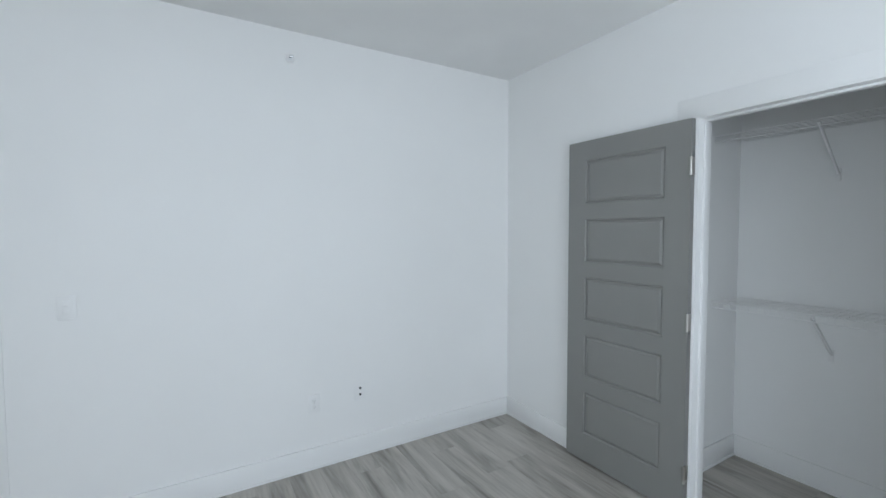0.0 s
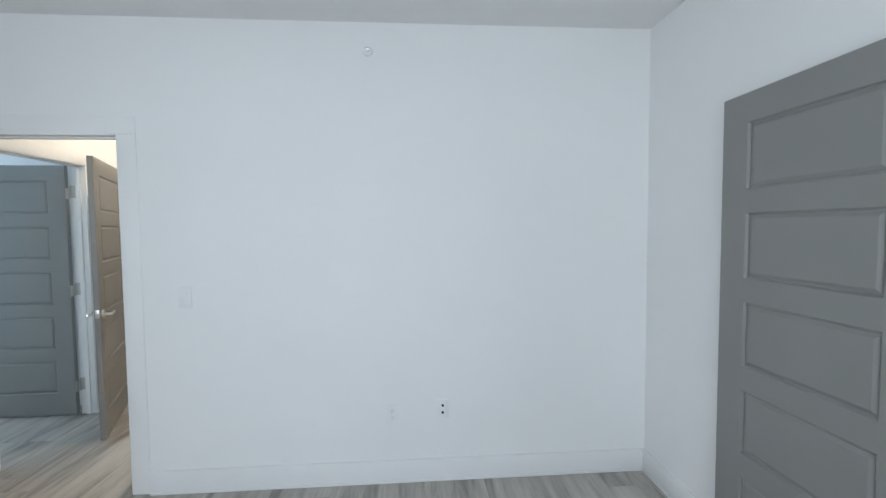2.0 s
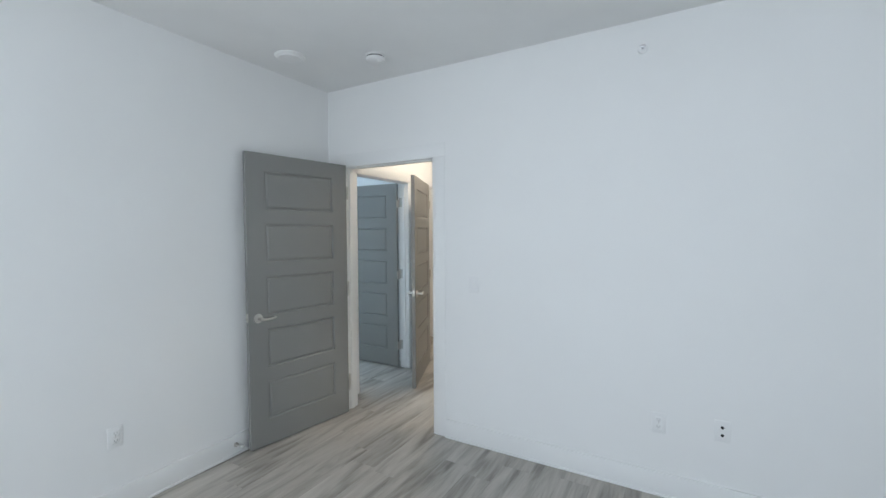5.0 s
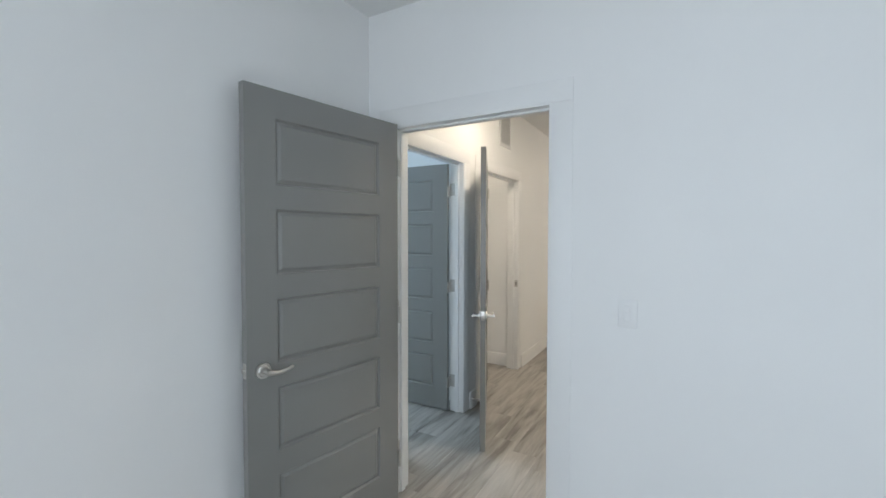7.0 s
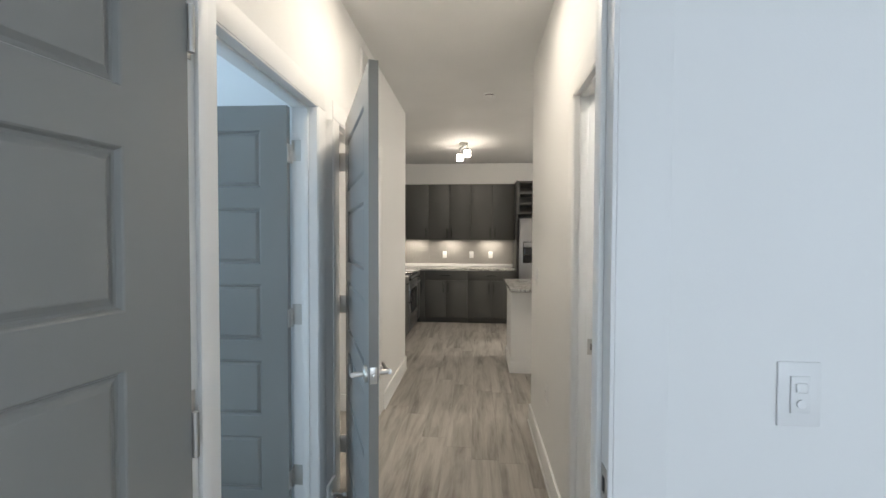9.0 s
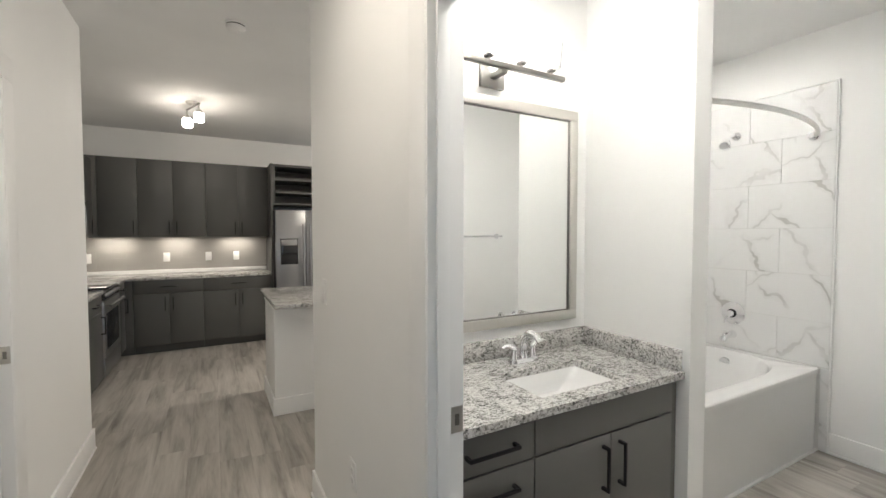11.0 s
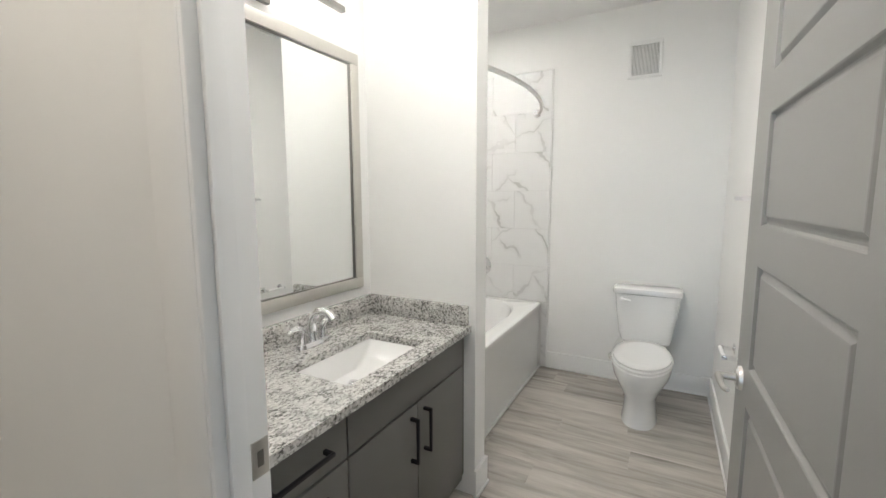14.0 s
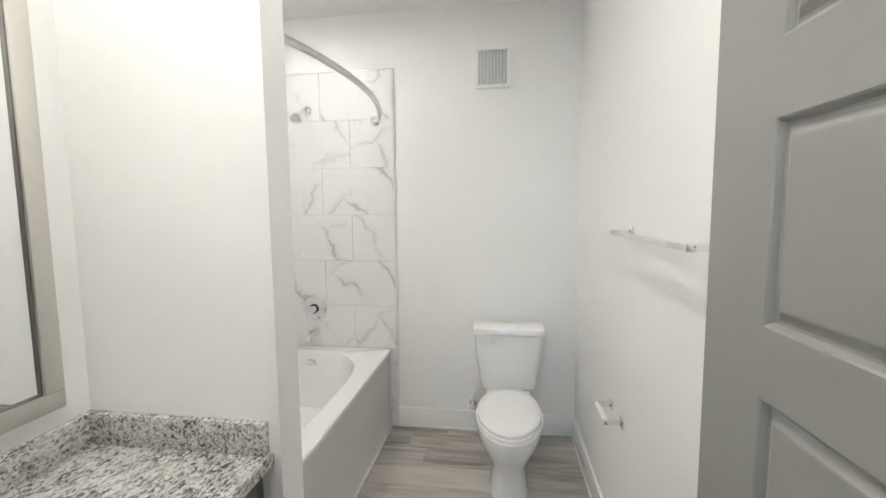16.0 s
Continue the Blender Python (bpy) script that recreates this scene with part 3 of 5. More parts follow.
def outlet(m):
    p = plate("wall_outlet", "white duplex wall outlet set low in the wall", "outlet", m)
    for z in (0.0195, -0.0195):
        s = part("socket", box(-0.017, 0.017, -0.0075, -0.0048, z - 0.0145, z + 0.0145, 0.003), PLASTIC, p)
        bm = box(-0.0085, -0.0055, -0.0082, -0.0070, z - 0.003, z + 0.007)
        box(0.0055, 0.0085, -0.0082, -0.0070, z - 0.003, z + 0.007, 0, bm)
        box(-0.0025, 0.0025, -0.0082, -0.0070, z - 0.011, z - 0.006, 0, bm)
        part("slots", bm, SLOT, s)
    part("screw", cyl((0, -0.0065, 0), (0, -0.0045, 0), 0.0028, None, 10), NICKEL, p)
    return p


def data_plate(m):
    p = plate("data_outlet", "white wall plate with two dark jacks", "outlet", m)
    for z in (0.021, -0.021):
        part("jack", cyl((0, -0.009, z), (0, -0.004, z), 0.0078, 0.0078, 16), DARK, p, "dark round jack")
    return p


def switch(m, dimmer=True):
    p = plate("light_switch", "white wall switch with a slide and push button" if dimmer else "white rocker switch plate on the tile backsplash", "light switch", m, 0.074, 0.118)
    part("rocker", box(-0.017, 0.017, -0.0085, -0.0048, -0.034, 0.034, 0.002), PLASTIC, p)
    if not dimmer:
        return p
    part("slider", box(-0.010, 0.010, -0.0125, -0.008, 0.004, 0.022, 0.003), PLASTIC, p)
    part("button", cyl((0, -0.0115, -0.016), (0, -0.0075, -0.016), 0.008, None, 16), PLASTIC, p)
    return p


outlet(pose(2.292, WA0, 0.415))
data_plate(pose(2.594, WA0, 0.435))
switch(pose(1.136, WA0, 1.137))
outlet(pose(BX0, -1.585, 0.415, 0, 0, 90))
outlet(pose(HR, 1.75, 0.48, 0, 0, -90))
switch(pose(HR, 2.20, 1.15, 0, 0, -90))
for kx in (-0.02, 0.46, 0.80, -0.83):
    switch(pose(kx, KY - 0.011, 1.12), False)


def smoke_alarm(x, y, z, r=0.066):
    s = thing("smoke_alarm", "round white smoke alarm on the ceiling", "smoke alarm", pose(x, y, z))
    part("base", cyl((0, 0, -0.012), (0, 0, 0), r, None, 32), PLASTIC, s)
    part("vent_ring", cyl((0, 0, -0.020), (0, 0, -0.012), r * 0.88, None, 32), DARK, s, "dark vent gap")
    part("cap", loft([oval(0, 0, z, q, q, 2, 32) for z, q in ((-0.020, r * 0.97), (-0.032, r * 0.93), (-0.040, r * 0.75), (-0.043, r * 0.35))]), PLASTIC, s)
    part("test_button", cyl((r * 0.4, 0, -0.0455), (r * 0.4, 0, -0.040), 0.009, None, 14), PLASTIC, s)
    return s


smoke_alarm(0.594, -0.37, CEIL_BED)
smoke_alarm(0.66, 3.15, CEIL, 0.06)
# plain ceiling disc, its use not known
cv = thing("ceiling_cover_disc", "low round white ceiling cover disc", "ceiling cover", pose(0.097, -0.65, CEIL_BED))
part("rim", loft([oval(0, 0, z, q, q, 2, 36) for z, q in ((0, 0.100), (-0.008, 0.098), (-0.013, 0.088))]), PLASTIC, cv)
part("dome", loft([oval(0, 0, z, q, q, 2, 36) for z, q in ((-0.012, 0.080), (-0.020, 0.074), (-0.025, 0.045), (-0.026, 0.01))]), PLASTIC, cv)
sk = thing("wall_sprinkler", "white sidewall sprinkler head in a round escutcheon", "sprinkler", pose(2.187, WA0, 2.522))
part("escutcheon", cyl((0, 0, 0), (0, -0.008, 0), 0.028, 0.024, 28), PLASTIC, sk)
hb = cyl((0, -0.006, 0), (0, -0.030, 0), 0.010, 0.008, 14)
box(-0.014, 0.014, -0.046, -0.043, -0.004, 0.006, 0.001, hb)
cyl((-0.009, -0.028, 0), (-0.004, -0.045, 0), 0.002, None, 8, hb)
cyl((0.009, -0.028, 0), (0.004, -0.045, 0), 0.002, None, 8, hb)
part("sprinkler_head", hb, CHROME, sk, "small chrome sprinkler nozzle")


def grille(name, label, m, w, h, slats, frame_w=0.022, along="z"):
    """A louvred grille on a wall: faces -y."""
    g = thing(name, label, "air vent", m)
    # flat grey sheet stands in for the shade between the slats
    part("backing", box(-w / 2 + 0.006, w / 2 - 0.006, -0.004, -0.001, -h / 2 + 0.006, h / 2 - 0.006), SLAT_GAP, g, "grey sheet standing for the shade behind the slats")
    for a, b, c, d in ((-w / 2, w / 2, h / 2 - frame_w, h / 2), (-w / 2, w / 2, -h / 2, -h / 2 + frame_w), (-w / 2, -w / 2 + frame_w, -h / 2 + frame_w, h / 2 - frame_w), (w / 2 - frame_w, w / 2, -h / 2 + frame_w, h / 2 - frame_w)):
        part("frame", box(a, b, -0.016, 0, c, d, 0.003), PLASTIC, g)
    iw, ih = w - 2 * frame_w, h - 2 * frame_w
    for i in range(slats):
        u = (i + 0.5) / slats
        bm = box(-iw / 2 + iw * u - 0.0026, -iw / 2 + iw * u + 0.0026, -0.013, -0.005, -ih / 2, ih / 2) if along == "z" else box(-iw / 2, iw / 2, -0.013, -0.005, -ih / 2 + ih * u - 0.004, -ih / 2 + ih * u + 0.004)
        part("slat", bm, PLASTIC, g)
    return g


vent = grille("bathroom_exhaust_vent", "white square exhaust fan grille with upright slats", pose(BF, 0.670, 2.368, 0, 0, -90), 0.220, 0.250, 20)
grille("hall_return_grille", "white louvred return air grille high on the wall", pose(HL, 2.07, 2.50, 0, 0, 90), 0.30, 0.34, 15, 0.022, "x")

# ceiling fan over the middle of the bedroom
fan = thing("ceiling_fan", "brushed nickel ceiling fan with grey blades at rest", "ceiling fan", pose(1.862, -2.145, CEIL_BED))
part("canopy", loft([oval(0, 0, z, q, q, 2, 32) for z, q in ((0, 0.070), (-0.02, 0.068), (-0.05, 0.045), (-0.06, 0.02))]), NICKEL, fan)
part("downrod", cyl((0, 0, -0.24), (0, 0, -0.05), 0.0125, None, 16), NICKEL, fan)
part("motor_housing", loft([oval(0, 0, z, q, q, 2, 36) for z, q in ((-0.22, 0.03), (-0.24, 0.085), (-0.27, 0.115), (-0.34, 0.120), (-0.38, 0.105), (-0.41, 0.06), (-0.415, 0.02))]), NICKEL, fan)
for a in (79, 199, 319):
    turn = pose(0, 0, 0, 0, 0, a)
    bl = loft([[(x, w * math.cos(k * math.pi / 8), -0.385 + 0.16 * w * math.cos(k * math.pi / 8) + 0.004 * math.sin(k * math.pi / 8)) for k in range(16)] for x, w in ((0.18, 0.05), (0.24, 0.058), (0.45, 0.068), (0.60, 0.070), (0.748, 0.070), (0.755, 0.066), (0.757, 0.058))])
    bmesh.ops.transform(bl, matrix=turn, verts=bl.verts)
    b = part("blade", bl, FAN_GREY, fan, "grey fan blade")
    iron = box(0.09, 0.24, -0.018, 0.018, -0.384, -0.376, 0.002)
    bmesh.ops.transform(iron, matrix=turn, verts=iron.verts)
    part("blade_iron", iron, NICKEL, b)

# ---- bedroom closet ----


def wire_shelf(name, label, x0, x1, y0, y1, z):
    s = thing(name, label, "wire shelf")
    for xx, zz, r in ((x0 + 0.002, z, 0.0036), (x0 + 0.002, z - 0.035, 0.0036), ((x0 + x1) / 2, z - 0.003, 0.003), (x1 - 0.004, z, 0.003)):
        part("rail", cyl((xx, y0, zz), (xx, y1, zz), r, None, 8), PLASTIC, s)
    bm = bmesh.new()
    n = int((y1 - y0) / 0.034)
    for i in range(n + 1):
        y = y0 + (y1 - y0) * i / n
        box(x0, x1, y - 0.001, y + 0.001, z + 0.002, z + 0.004, 0, bm)
        box(x0 - 0.0002, x0 + 0.0024, y - 0.0013, y + 0.0013, z - 0.035, z + 0.003, 0, bm)
    tagged(part("deck", bm, PLASTIC, s), kind="stuff")
    for y in (y0 + 0.55, y1 - 0.485):
        b = tube([(x1, y, z - 0.26), (x0 + 0.02, y, z - 0.01)], 0.008, 8)
        box(x1 - 0.004, x1, y - 0.012, y + 0.012, z - 0.30, z - 0.23, 0.001, b)
        part("bracket", b, PLASTIC, s, "diagonal support bracket")
    return s


wire_shelf("wire_closet_shelf", "white wire closet shelf high on the back wall", 4.42, 4.735, -3.298, -1.262, 2.066)
wire_shelf("wire_closet_shelf", "white wire closet shelf at waist height", 4.42, 4.735, -3.298, -1.262, 1.054)

# ---- bathroom ----
VX0, VX1 = HB + 0.004, 2.281
VF = 1.268                       # cabinet front


def bar_pull(p, q, out, r=0.0055):
    """A square-ended black bar pull between two feet on a front."""
    p, q, o = Vector(p), Vector(q), Vector(out)
    bm = bmesh.new()
    lo = Vector([min(a, b) for a, b in zip(p + o, q + o)])
    hi = Vector([max(a, b) for a, b in zip(p + o, q + o)])
    box(lo.x - r, hi.x + r, lo.y - r, hi.y + r, lo.z - r, hi.z + r, 0.002, bm)
    for f in (p, q):
        e = f + o * 0.9
        lo2 = Vector([min(a, b) for a, b in zip(f, e)])
        hi2 = Vector([max(a, b) for a, b in zip(f, e)])
        box(lo2.x - r * (o.x == 0), hi2.x + r * (o.x == 0), lo2.y - r * (o.y == 0), hi2.y + r * (o.y == 0), lo2.z - r, hi2.z + r, 0, bm)
    return bm


def front(name, x0, x1, z0, z1, y, mat, parent, pulls=()):
    """A slab drawer or door front facing -y, with its pull."""
    f = part(name, box(x0 + 0.0016, x1 - 0.0016, y - 0.019, y - 0.001, z0 + 0.0016, z1 - 0.0016, 0.0015), mat, parent)
    for a, b in pulls:
        part("handle", bar_pull((a[0], y - 0.019, a[1]), (b[0], y - 0.019, b[1]), (0, -0.03, 0)), BLACK, f, "matte black bar pull")
    return f


CT = 0.830                       # vanity top height
vanity = thing("vanity_cabinet", "grey bathroom vanity cabinet with slab fronts", "cabinet")
vb = box(VX0, VX0 + 0.018, VF, FY - 0.002, 0.10, CT - 0.031)
box(VX1 - 0.018, VX1, VF, FY - 0.002, 0.10, CT - 0.031, 0, vb)
box(VX0 + 0.018, VX1 - 0.018, FY - 0.020, FY - 0.002, 0.10, CT - 0.031, 0, vb)
box(VX0 + 0.018, VX1 - 0.018, VF, FY - 0.020, 0.10, 0.118, 0, vb)
box(VX0 + 0.018, VX1 - 0.018, VF, VF + 0.018, 0.118, CT - 0.031, 0, vb)
part("body", vb, CAB_GREY, vanity)
part("toe_kick", box(VX0, VX1, VF + 0.07, FY - 0.002, 0, 0.099), CAB_GREY, vanity)
VS = 1.458                       # between the drawers and the doors
VE = 2.225
dz = [(0.662, 0.790), (0.512, 0.658), (0.362, 0.508), (0.108, 0.358)]
for i, (a, b) in enumerate(dz):
    zc = (a + b) / 2 + 0.006
    front("drawer_front", VX0 + 0.004, VS, a, b, VF, CAB_GREY, vanity, [((VX0 + 0.10, zc), (VS - 0.09, zc))])
front("false_front", VS + 0.003, VE, 0.662, 0.790, VF, CAB_GREY, vanity)
vm = (VS + VE) / 2
front("cabinet_door", VS + 0.003, vm, 0.108, 0.658, VF, CAB_GREY, vanity, [((vm - 0.045, 0.455), (vm - 0.045, 0.615))])
front("cabinet_door", vm + 0.001, VE, 0.108, 0.658, VF, CAB_GREY, vanity, [((vm + 0.047, 0.455), (vm + 0.047, 0.615))])

SX0, SX1, SY0, SY1 = 1.545, 2.000, 1.312, 1.590      # sink opening
top = thing("vanity_countertop", "speckled grey and white granite vanity top with upstands", "countertop")
bm = bmesh.new()
CFY = 1.232
for a, b, c, d in ((VX0 - 0.002, SX0, CFY, FY - 0.002), (SX1, VX1 + 0.002, CFY, FY - 0.002), (SX0, SX1, CFY, SY0), (SX0, SX1, SY1, FY - 0.002)):
    box(a, b, c, d, CT - 0.03, CT, 0, bm)
bmesh.ops.remove_doubles(bm, verts=bm.verts, dist=0.0002)
part("slab", bm, GRANITE, top)
part("backsplash", box(VX0, VX1 - 0.021, FY - 0.022, FY - 0.001, CT + 0.0005, CT + 0.092, 0.002), GRANITE, top)
part("side_splash", box(VX1 - 0.0205, VX1 + 0.002, CFY + 0.012, FY - 0.001, CT + 0.0005, CT + 0.092, 0.002), GRANITE, top)
sink = thing("sink", "white rectangular undermount ceramic sink", "sink")
scx, scy = (SX0 + SX1) / 2, (SY0 + SY1) / 2
hx, hy = (SX1 - SX0) / 2, (SY1 - SY0) / 2
part("basin", loft([oval(scx, scy, CT - 0.031, hx + 0.02, hy + 0.02, 14, 64), oval(scx, scy, CT - 0.031, hx + 0.003, hy + 0.003, 14, 64), oval(scx, scy, CT - 0.04, hx - 0.004, hy - 0.004, 12, 64), oval(scx - 0.005, scy + 0.006, CT - 0.08, hx - 0.045, hy - 0.02, 8, 64),
                    oval(scx, scy + 0.02, CT - 0.118, hx - 0.11, hy - 0.045, 6, 64), oval(scx, scy + 0.035, CT - 0.130, hx - 0.16, hy - 0.08, 4, 64)], False), CERAMIC, sink)
drain = part("drain", cyl((scx, scy + 0.04, CT - 0.1305), (scx, scy + 0.04, CT - 0.127), 0.024, None, 24), CHROME, sink, "chrome drain")
part("stopper", loft([oval(scx, scy + 0.04, CT - z, q, q, 2, 24) for z, q in ((0.128, 0.010), (0.120, 0.018), (0.115, 0.020), (0.112, 0.015))]), CHROME, drain, "raised chrome pop-up stopper")

fx, fy = 1.775, 1.690
faucet = thing("faucet", "chrome two-handle centerset bathroom faucet", "faucet", pose(fx, fy, CT))
part("base", loft([oval(0, 0, z, rx, ry, 3, 40) for z, rx, ry in ((0, 0.082, 0.029), (0.014, 0.080, 0.027), (0.020, 0.074, 0.022))]), CHROME, faucet)
pts = [(0, 0.0, 0.015), (0, 0.004, 0.05), (0, 0.002, 0.085), (0, -0.010, 0.115), (0, -0.032, 0.134), (0, -0.062, 0.140), (0, -0.092, 0.130), (0, -0.108, 0.112)]
part("spout", tube(pts, [0.023, 0.020, 0.0185, 0.0180, 0.0180, 0.0170, 0.0155, 0.014], 20), CHROME, faucet)
for s in (-1, 1):
    h = part("handle", loft([oval(s * 0.055, 0, z, q, q, 2, 24) for z, q in ((0.016, 0.020), (0.035, 0.017), (0.055, 0.0145), (0.066, 0.0135), (0.071, 0.008))]), CHROME, faucet)
    part("blade", tube([(s * 0.050, 0, 0.058), (s * 0.066, -0.001, 0.076), (s * 0.088, -0.003, 0.086), (s * 0.114, -0.006, 0.086), (s * 0.132, -0.009, 0.080)], [0.0135, 0.0135, 0.0115, 0.009, 0.005], 14), CHROME, h)

MX0, MX1, MZ0, MZ1 = 1.24, 2.201, 0.975, 2.062          # mirror, outside of the frame
mir = thing("bathroom_mirror", "large wall mirror in a flat champagne silver frame", "mirror")
fw = 0.049
part("glass", box(MX0 + fw - 0.01, MX1 - fw + 0.01, FY - 0.012, FY - 0.008, MZ0 + fw - 0.01, MZ1 - fw + 0.01), MIRROR, mir)
for a, b, c, d in ((MX0, MX1, MZ1 - fw, MZ1), (MX0, MX1, MZ0, MZ0 + fw), (MX0, MX0 + fw, MZ0 + fw, MZ1 - fw), (MX1 - fw, MX1, MZ0 + fw, MZ1 - fw)):
    part("frame", box(a, b, FY - 0.026, FY - 0.001, c, d, 0.003), FRAME_SILVER, mir)
for a, b, c, d in ((MX0 + fw, MX1 - fw, MZ1 - fw - 0.005, MZ1 - fw), (MX0 + fw, MX1 - fw, MZ0 + fw, MZ0 + fw + 0.005), (MX0 + fw, MX0 + fw + 0.005, MZ0 + fw + 0.005, MZ1 - fw - 0.005), (MX1 - fw - 0.005, MX1 - fw, MZ0 + fw + 0.005, MZ1 - fw - 0.005)):
    part("inner_lip", box(a, b, FY - 0.018, FY - 0.0122, c, d), BRONZE, mir, "dark inner lip")

vl = thing("vanity_light", "four-light vanity bar in dark brushed nickel with glass shades", "wall lamp")
LZ = 2.168
part("backplate", box(1.59, 1.72, FY - 0.024, FY - 0.001, LZ - 0.068, LZ + 0.05, 0.004), BRONZE, vl)
part("arm", box(1.64, 1.67, FY - 0.115, FY - 0.02, LZ - 0.03, LZ - 0.005, 0.003), BRONZE, vl)
part("bar", box(1.305, 2.005, FY - 0.127, FY - 0.103, LZ - 0.012, LZ + 0.010, 0.002), BRONZE, vl)
BULB_GLOW = glowing("bulb_glow", BULB, VANITY_GLOW)
for lx in (1.385, 1.565, 1.745, 1.925):
    part("socket", loft([oval(lx, FY - 0.115, z, q, q, 2, 20) for z, q in ((LZ + 0.009, 0.008), (LZ + 0.020, 0.008), (LZ + 0.024, 0.020), (LZ + 0.030, 0.021), (LZ + 0.036, 0.012), (LZ + 0.05, 0.011))]), BRONZE, vl)
    sh = part("shade", loft([oval(lx, FY - 0.115, z, q, q, 2, 28) for z, q in ((LZ + 0.0365, 0.022), (LZ + 0.040, 0.043), (LZ + 0.075, 0.047), (LZ + 0.150, 0.053), (LZ + 0.150, 0.0505), (LZ + 0.076, 0.0445), (LZ + 0.042, 0.0405))], False, False), GLASS, vl, "clear glass shade")
    sh.visible_shadow = False
    part("bulb", loft([oval(lx, FY - 0.115, z, q, q, 2, 20) for z, q in ((LZ + 0.045, 0.013), (LZ + 0.065, 0.020), (LZ + 0.085, 0.029), (LZ + 0.105, 0.030), (LZ + 0.122, 0.022), (LZ + 0.130, 0.008))]), BULB_GLOW, vl, "lit round bulb")

# tub
TX0, TX1, TY0, TY1, TZ = 2.406, 3.975, 1.357, 2.321, 0.550
tub = thing("bathtub", "white alcove bathtub with a flat apron", "bathtub")
tcx, tcy, thx, thy = (TX0 + TX1) / 2, (TY0 + TY1) / 2, (TX1 - TX0) / 2, (TY1 - TY0) / 2
N = 72
part("shell", loft([oval(tcx, tcy + 0.006, 0.0, thx, thy - 0.006, 60, N), oval(tcx, tcy + 0.004, TZ - 0.05, thx, thy - 0.004, 60, N), oval(tcx, tcy, TZ - 0.035, thx, thy, 60, N), oval(tcx, tcy, TZ - 0.006, thx, thy, 60, N), oval(tcx, tcy, TZ, thx - 0.006, thy - 0.006, 40, N),
                    oval(tcx, tcy + 0.015, TZ, thx - 0.085, thy - 0.085, 3.2, N), oval(tcx, tcy + 0.015, TZ - 0.012, thx - 0.097, thy - 0.097, 3.1, N), oval(tcx, tcy + 0.015, TZ - 0.15, thx - 0.14, thy - 0.12, 3, N),
                    oval(tcx, tcy + 0.015, TZ - 0.34, thx - 0.22, thy - 0.165, 2.8, N), oval(tcx, tcy + 0.015, TZ - 0.40, thx - 0.32, thy - 0.24, 2.6, N)], True, True), ACRYLIC, tub)
ov = part("overflow_plate", cyl((TX1 - 0.108, 1.88, TZ - 0.092), (TX1 - 0.122, 1.88, TZ - 0.095), 0.042, 0.040, 28), CHROME, tub, "round chrome overflow plate")
for i in range(4):
    part("slot", box(TX1 - 0.1235, TX1 - 0.120, 1.856, 1.904, TZ - 0.116 + i * 0.013, TZ - 0.1135 + i * 0.013), BRONZE, ov)
part("apron_bead", box(TX0 + 0.012, TX1, TY0 - 0.004, TY0 + 0.012, 0, 0.012, 0.003), RUBBER, tub, "white caulk bead")

val = thing("shower_valve", "round chrome tub and shower valve with lever", "shower valve", pose(TX1, 1.885, 0.822))
part("escutcheon", loft([[(x, *(Vector((0, p[0], p[1])).yz)) for p in ((q * math.cos(a), q * math.sin(a)) for a in [k * math.pi / 18 for k in range(36)])] for x, q in ((-0.006, 0.085), (-0.012, 0.083), (-0.022, 0.060), (-0.026, 0.030))]), CHROME, val)
vh = cyl((-0.02, 0, 0), (-0.065, 0, 0), 0.027, 0.023, 24)
tube([(-0.05, 0, 0), (-0.062, 0.020, -0.035), (-0.066, 0.034, -0.072)], [0.012, 0.010, 0.007], 12, vh)
part("handle", vh, CHROME, val)
# black ring added in place of dark reflections in the chrome
part("dark_reflection_ring", cyl((-0.022, 0, 0), (-0.036, 0, 0), 0.034, 0.031, 24), BLACK, val, "black ring for the dark reflections behind the lever")
sp2 = thing("tub_spout", "short chrome tub spout with pull diverter", "tub spout", pose(TX1, 1.885, 0.66))
part("body", tube([(-0.006, 0, 0), (-0.05, 0, 0.002), (-0.10, 0, -0.002), (-0.128, 0, -0.014), (-0.136, 0, -0.036)], [0.030, 0.027, 0.025, 0.023, 0.018], 20), CHROME, sp2)
part("diverter", cyl((-0.115, 0, 0.016), (-0.115, 0, 0.04), 0.006, None, 12), CHROME, sp2)
shw = thing("shower_arm_set", "chrome shower head on a bent arm", "shower head", pose(TX1, 1.890, 2.15))
part("flange", loft([[(x, q * math.cos(k * math.pi / 14), q * math.sin(k * math.pi / 14)) for k in range(28)] for x, q in ((-0.005, 0.030), (-0.010, 0.029), (-0.020, 0.014))]), CHROME, shw)
part("arm", tube([(-0.006, 0, 0), (-0.05, 0, 0.003), (-0.09, 0, -0.012), (-0.125, 0, -0.042)], 0.0095, 14), CHROME, shw)
part("head", loft([[tuple(Vector((-0.125, 0, -0.042)) + Vector((-0.64, 0, -0.77)) * d + q * (math.cos(k * math.pi / 14) * Vector((0, 1, 0)) + math.sin(k * math.pi / 14) * Vector((0.77, 0, -0.64)))) for k in range(28)] for d, q in ((-0.004, 0.013), (0.016, 0.018), (0.03, 0.030), (0.055, 0.038), (0.062, 0.037), (0.064, 0.030))]), CHROME, shw)
rod = thing("shower_rod", "curved satin nickel shower curtain rod", "shower rod")
RY, RZ = 1.425, 2.066
rp = []
for i in range(29):
    s = i / 28
    rp.append((2.406 + (TX1 - 2.406) * s, RY - 0.17 * math.sin(math.pi * s) ** 0.75, RZ))
part("bar", tube(rp, 0.0135, 16), SATIN, rod)
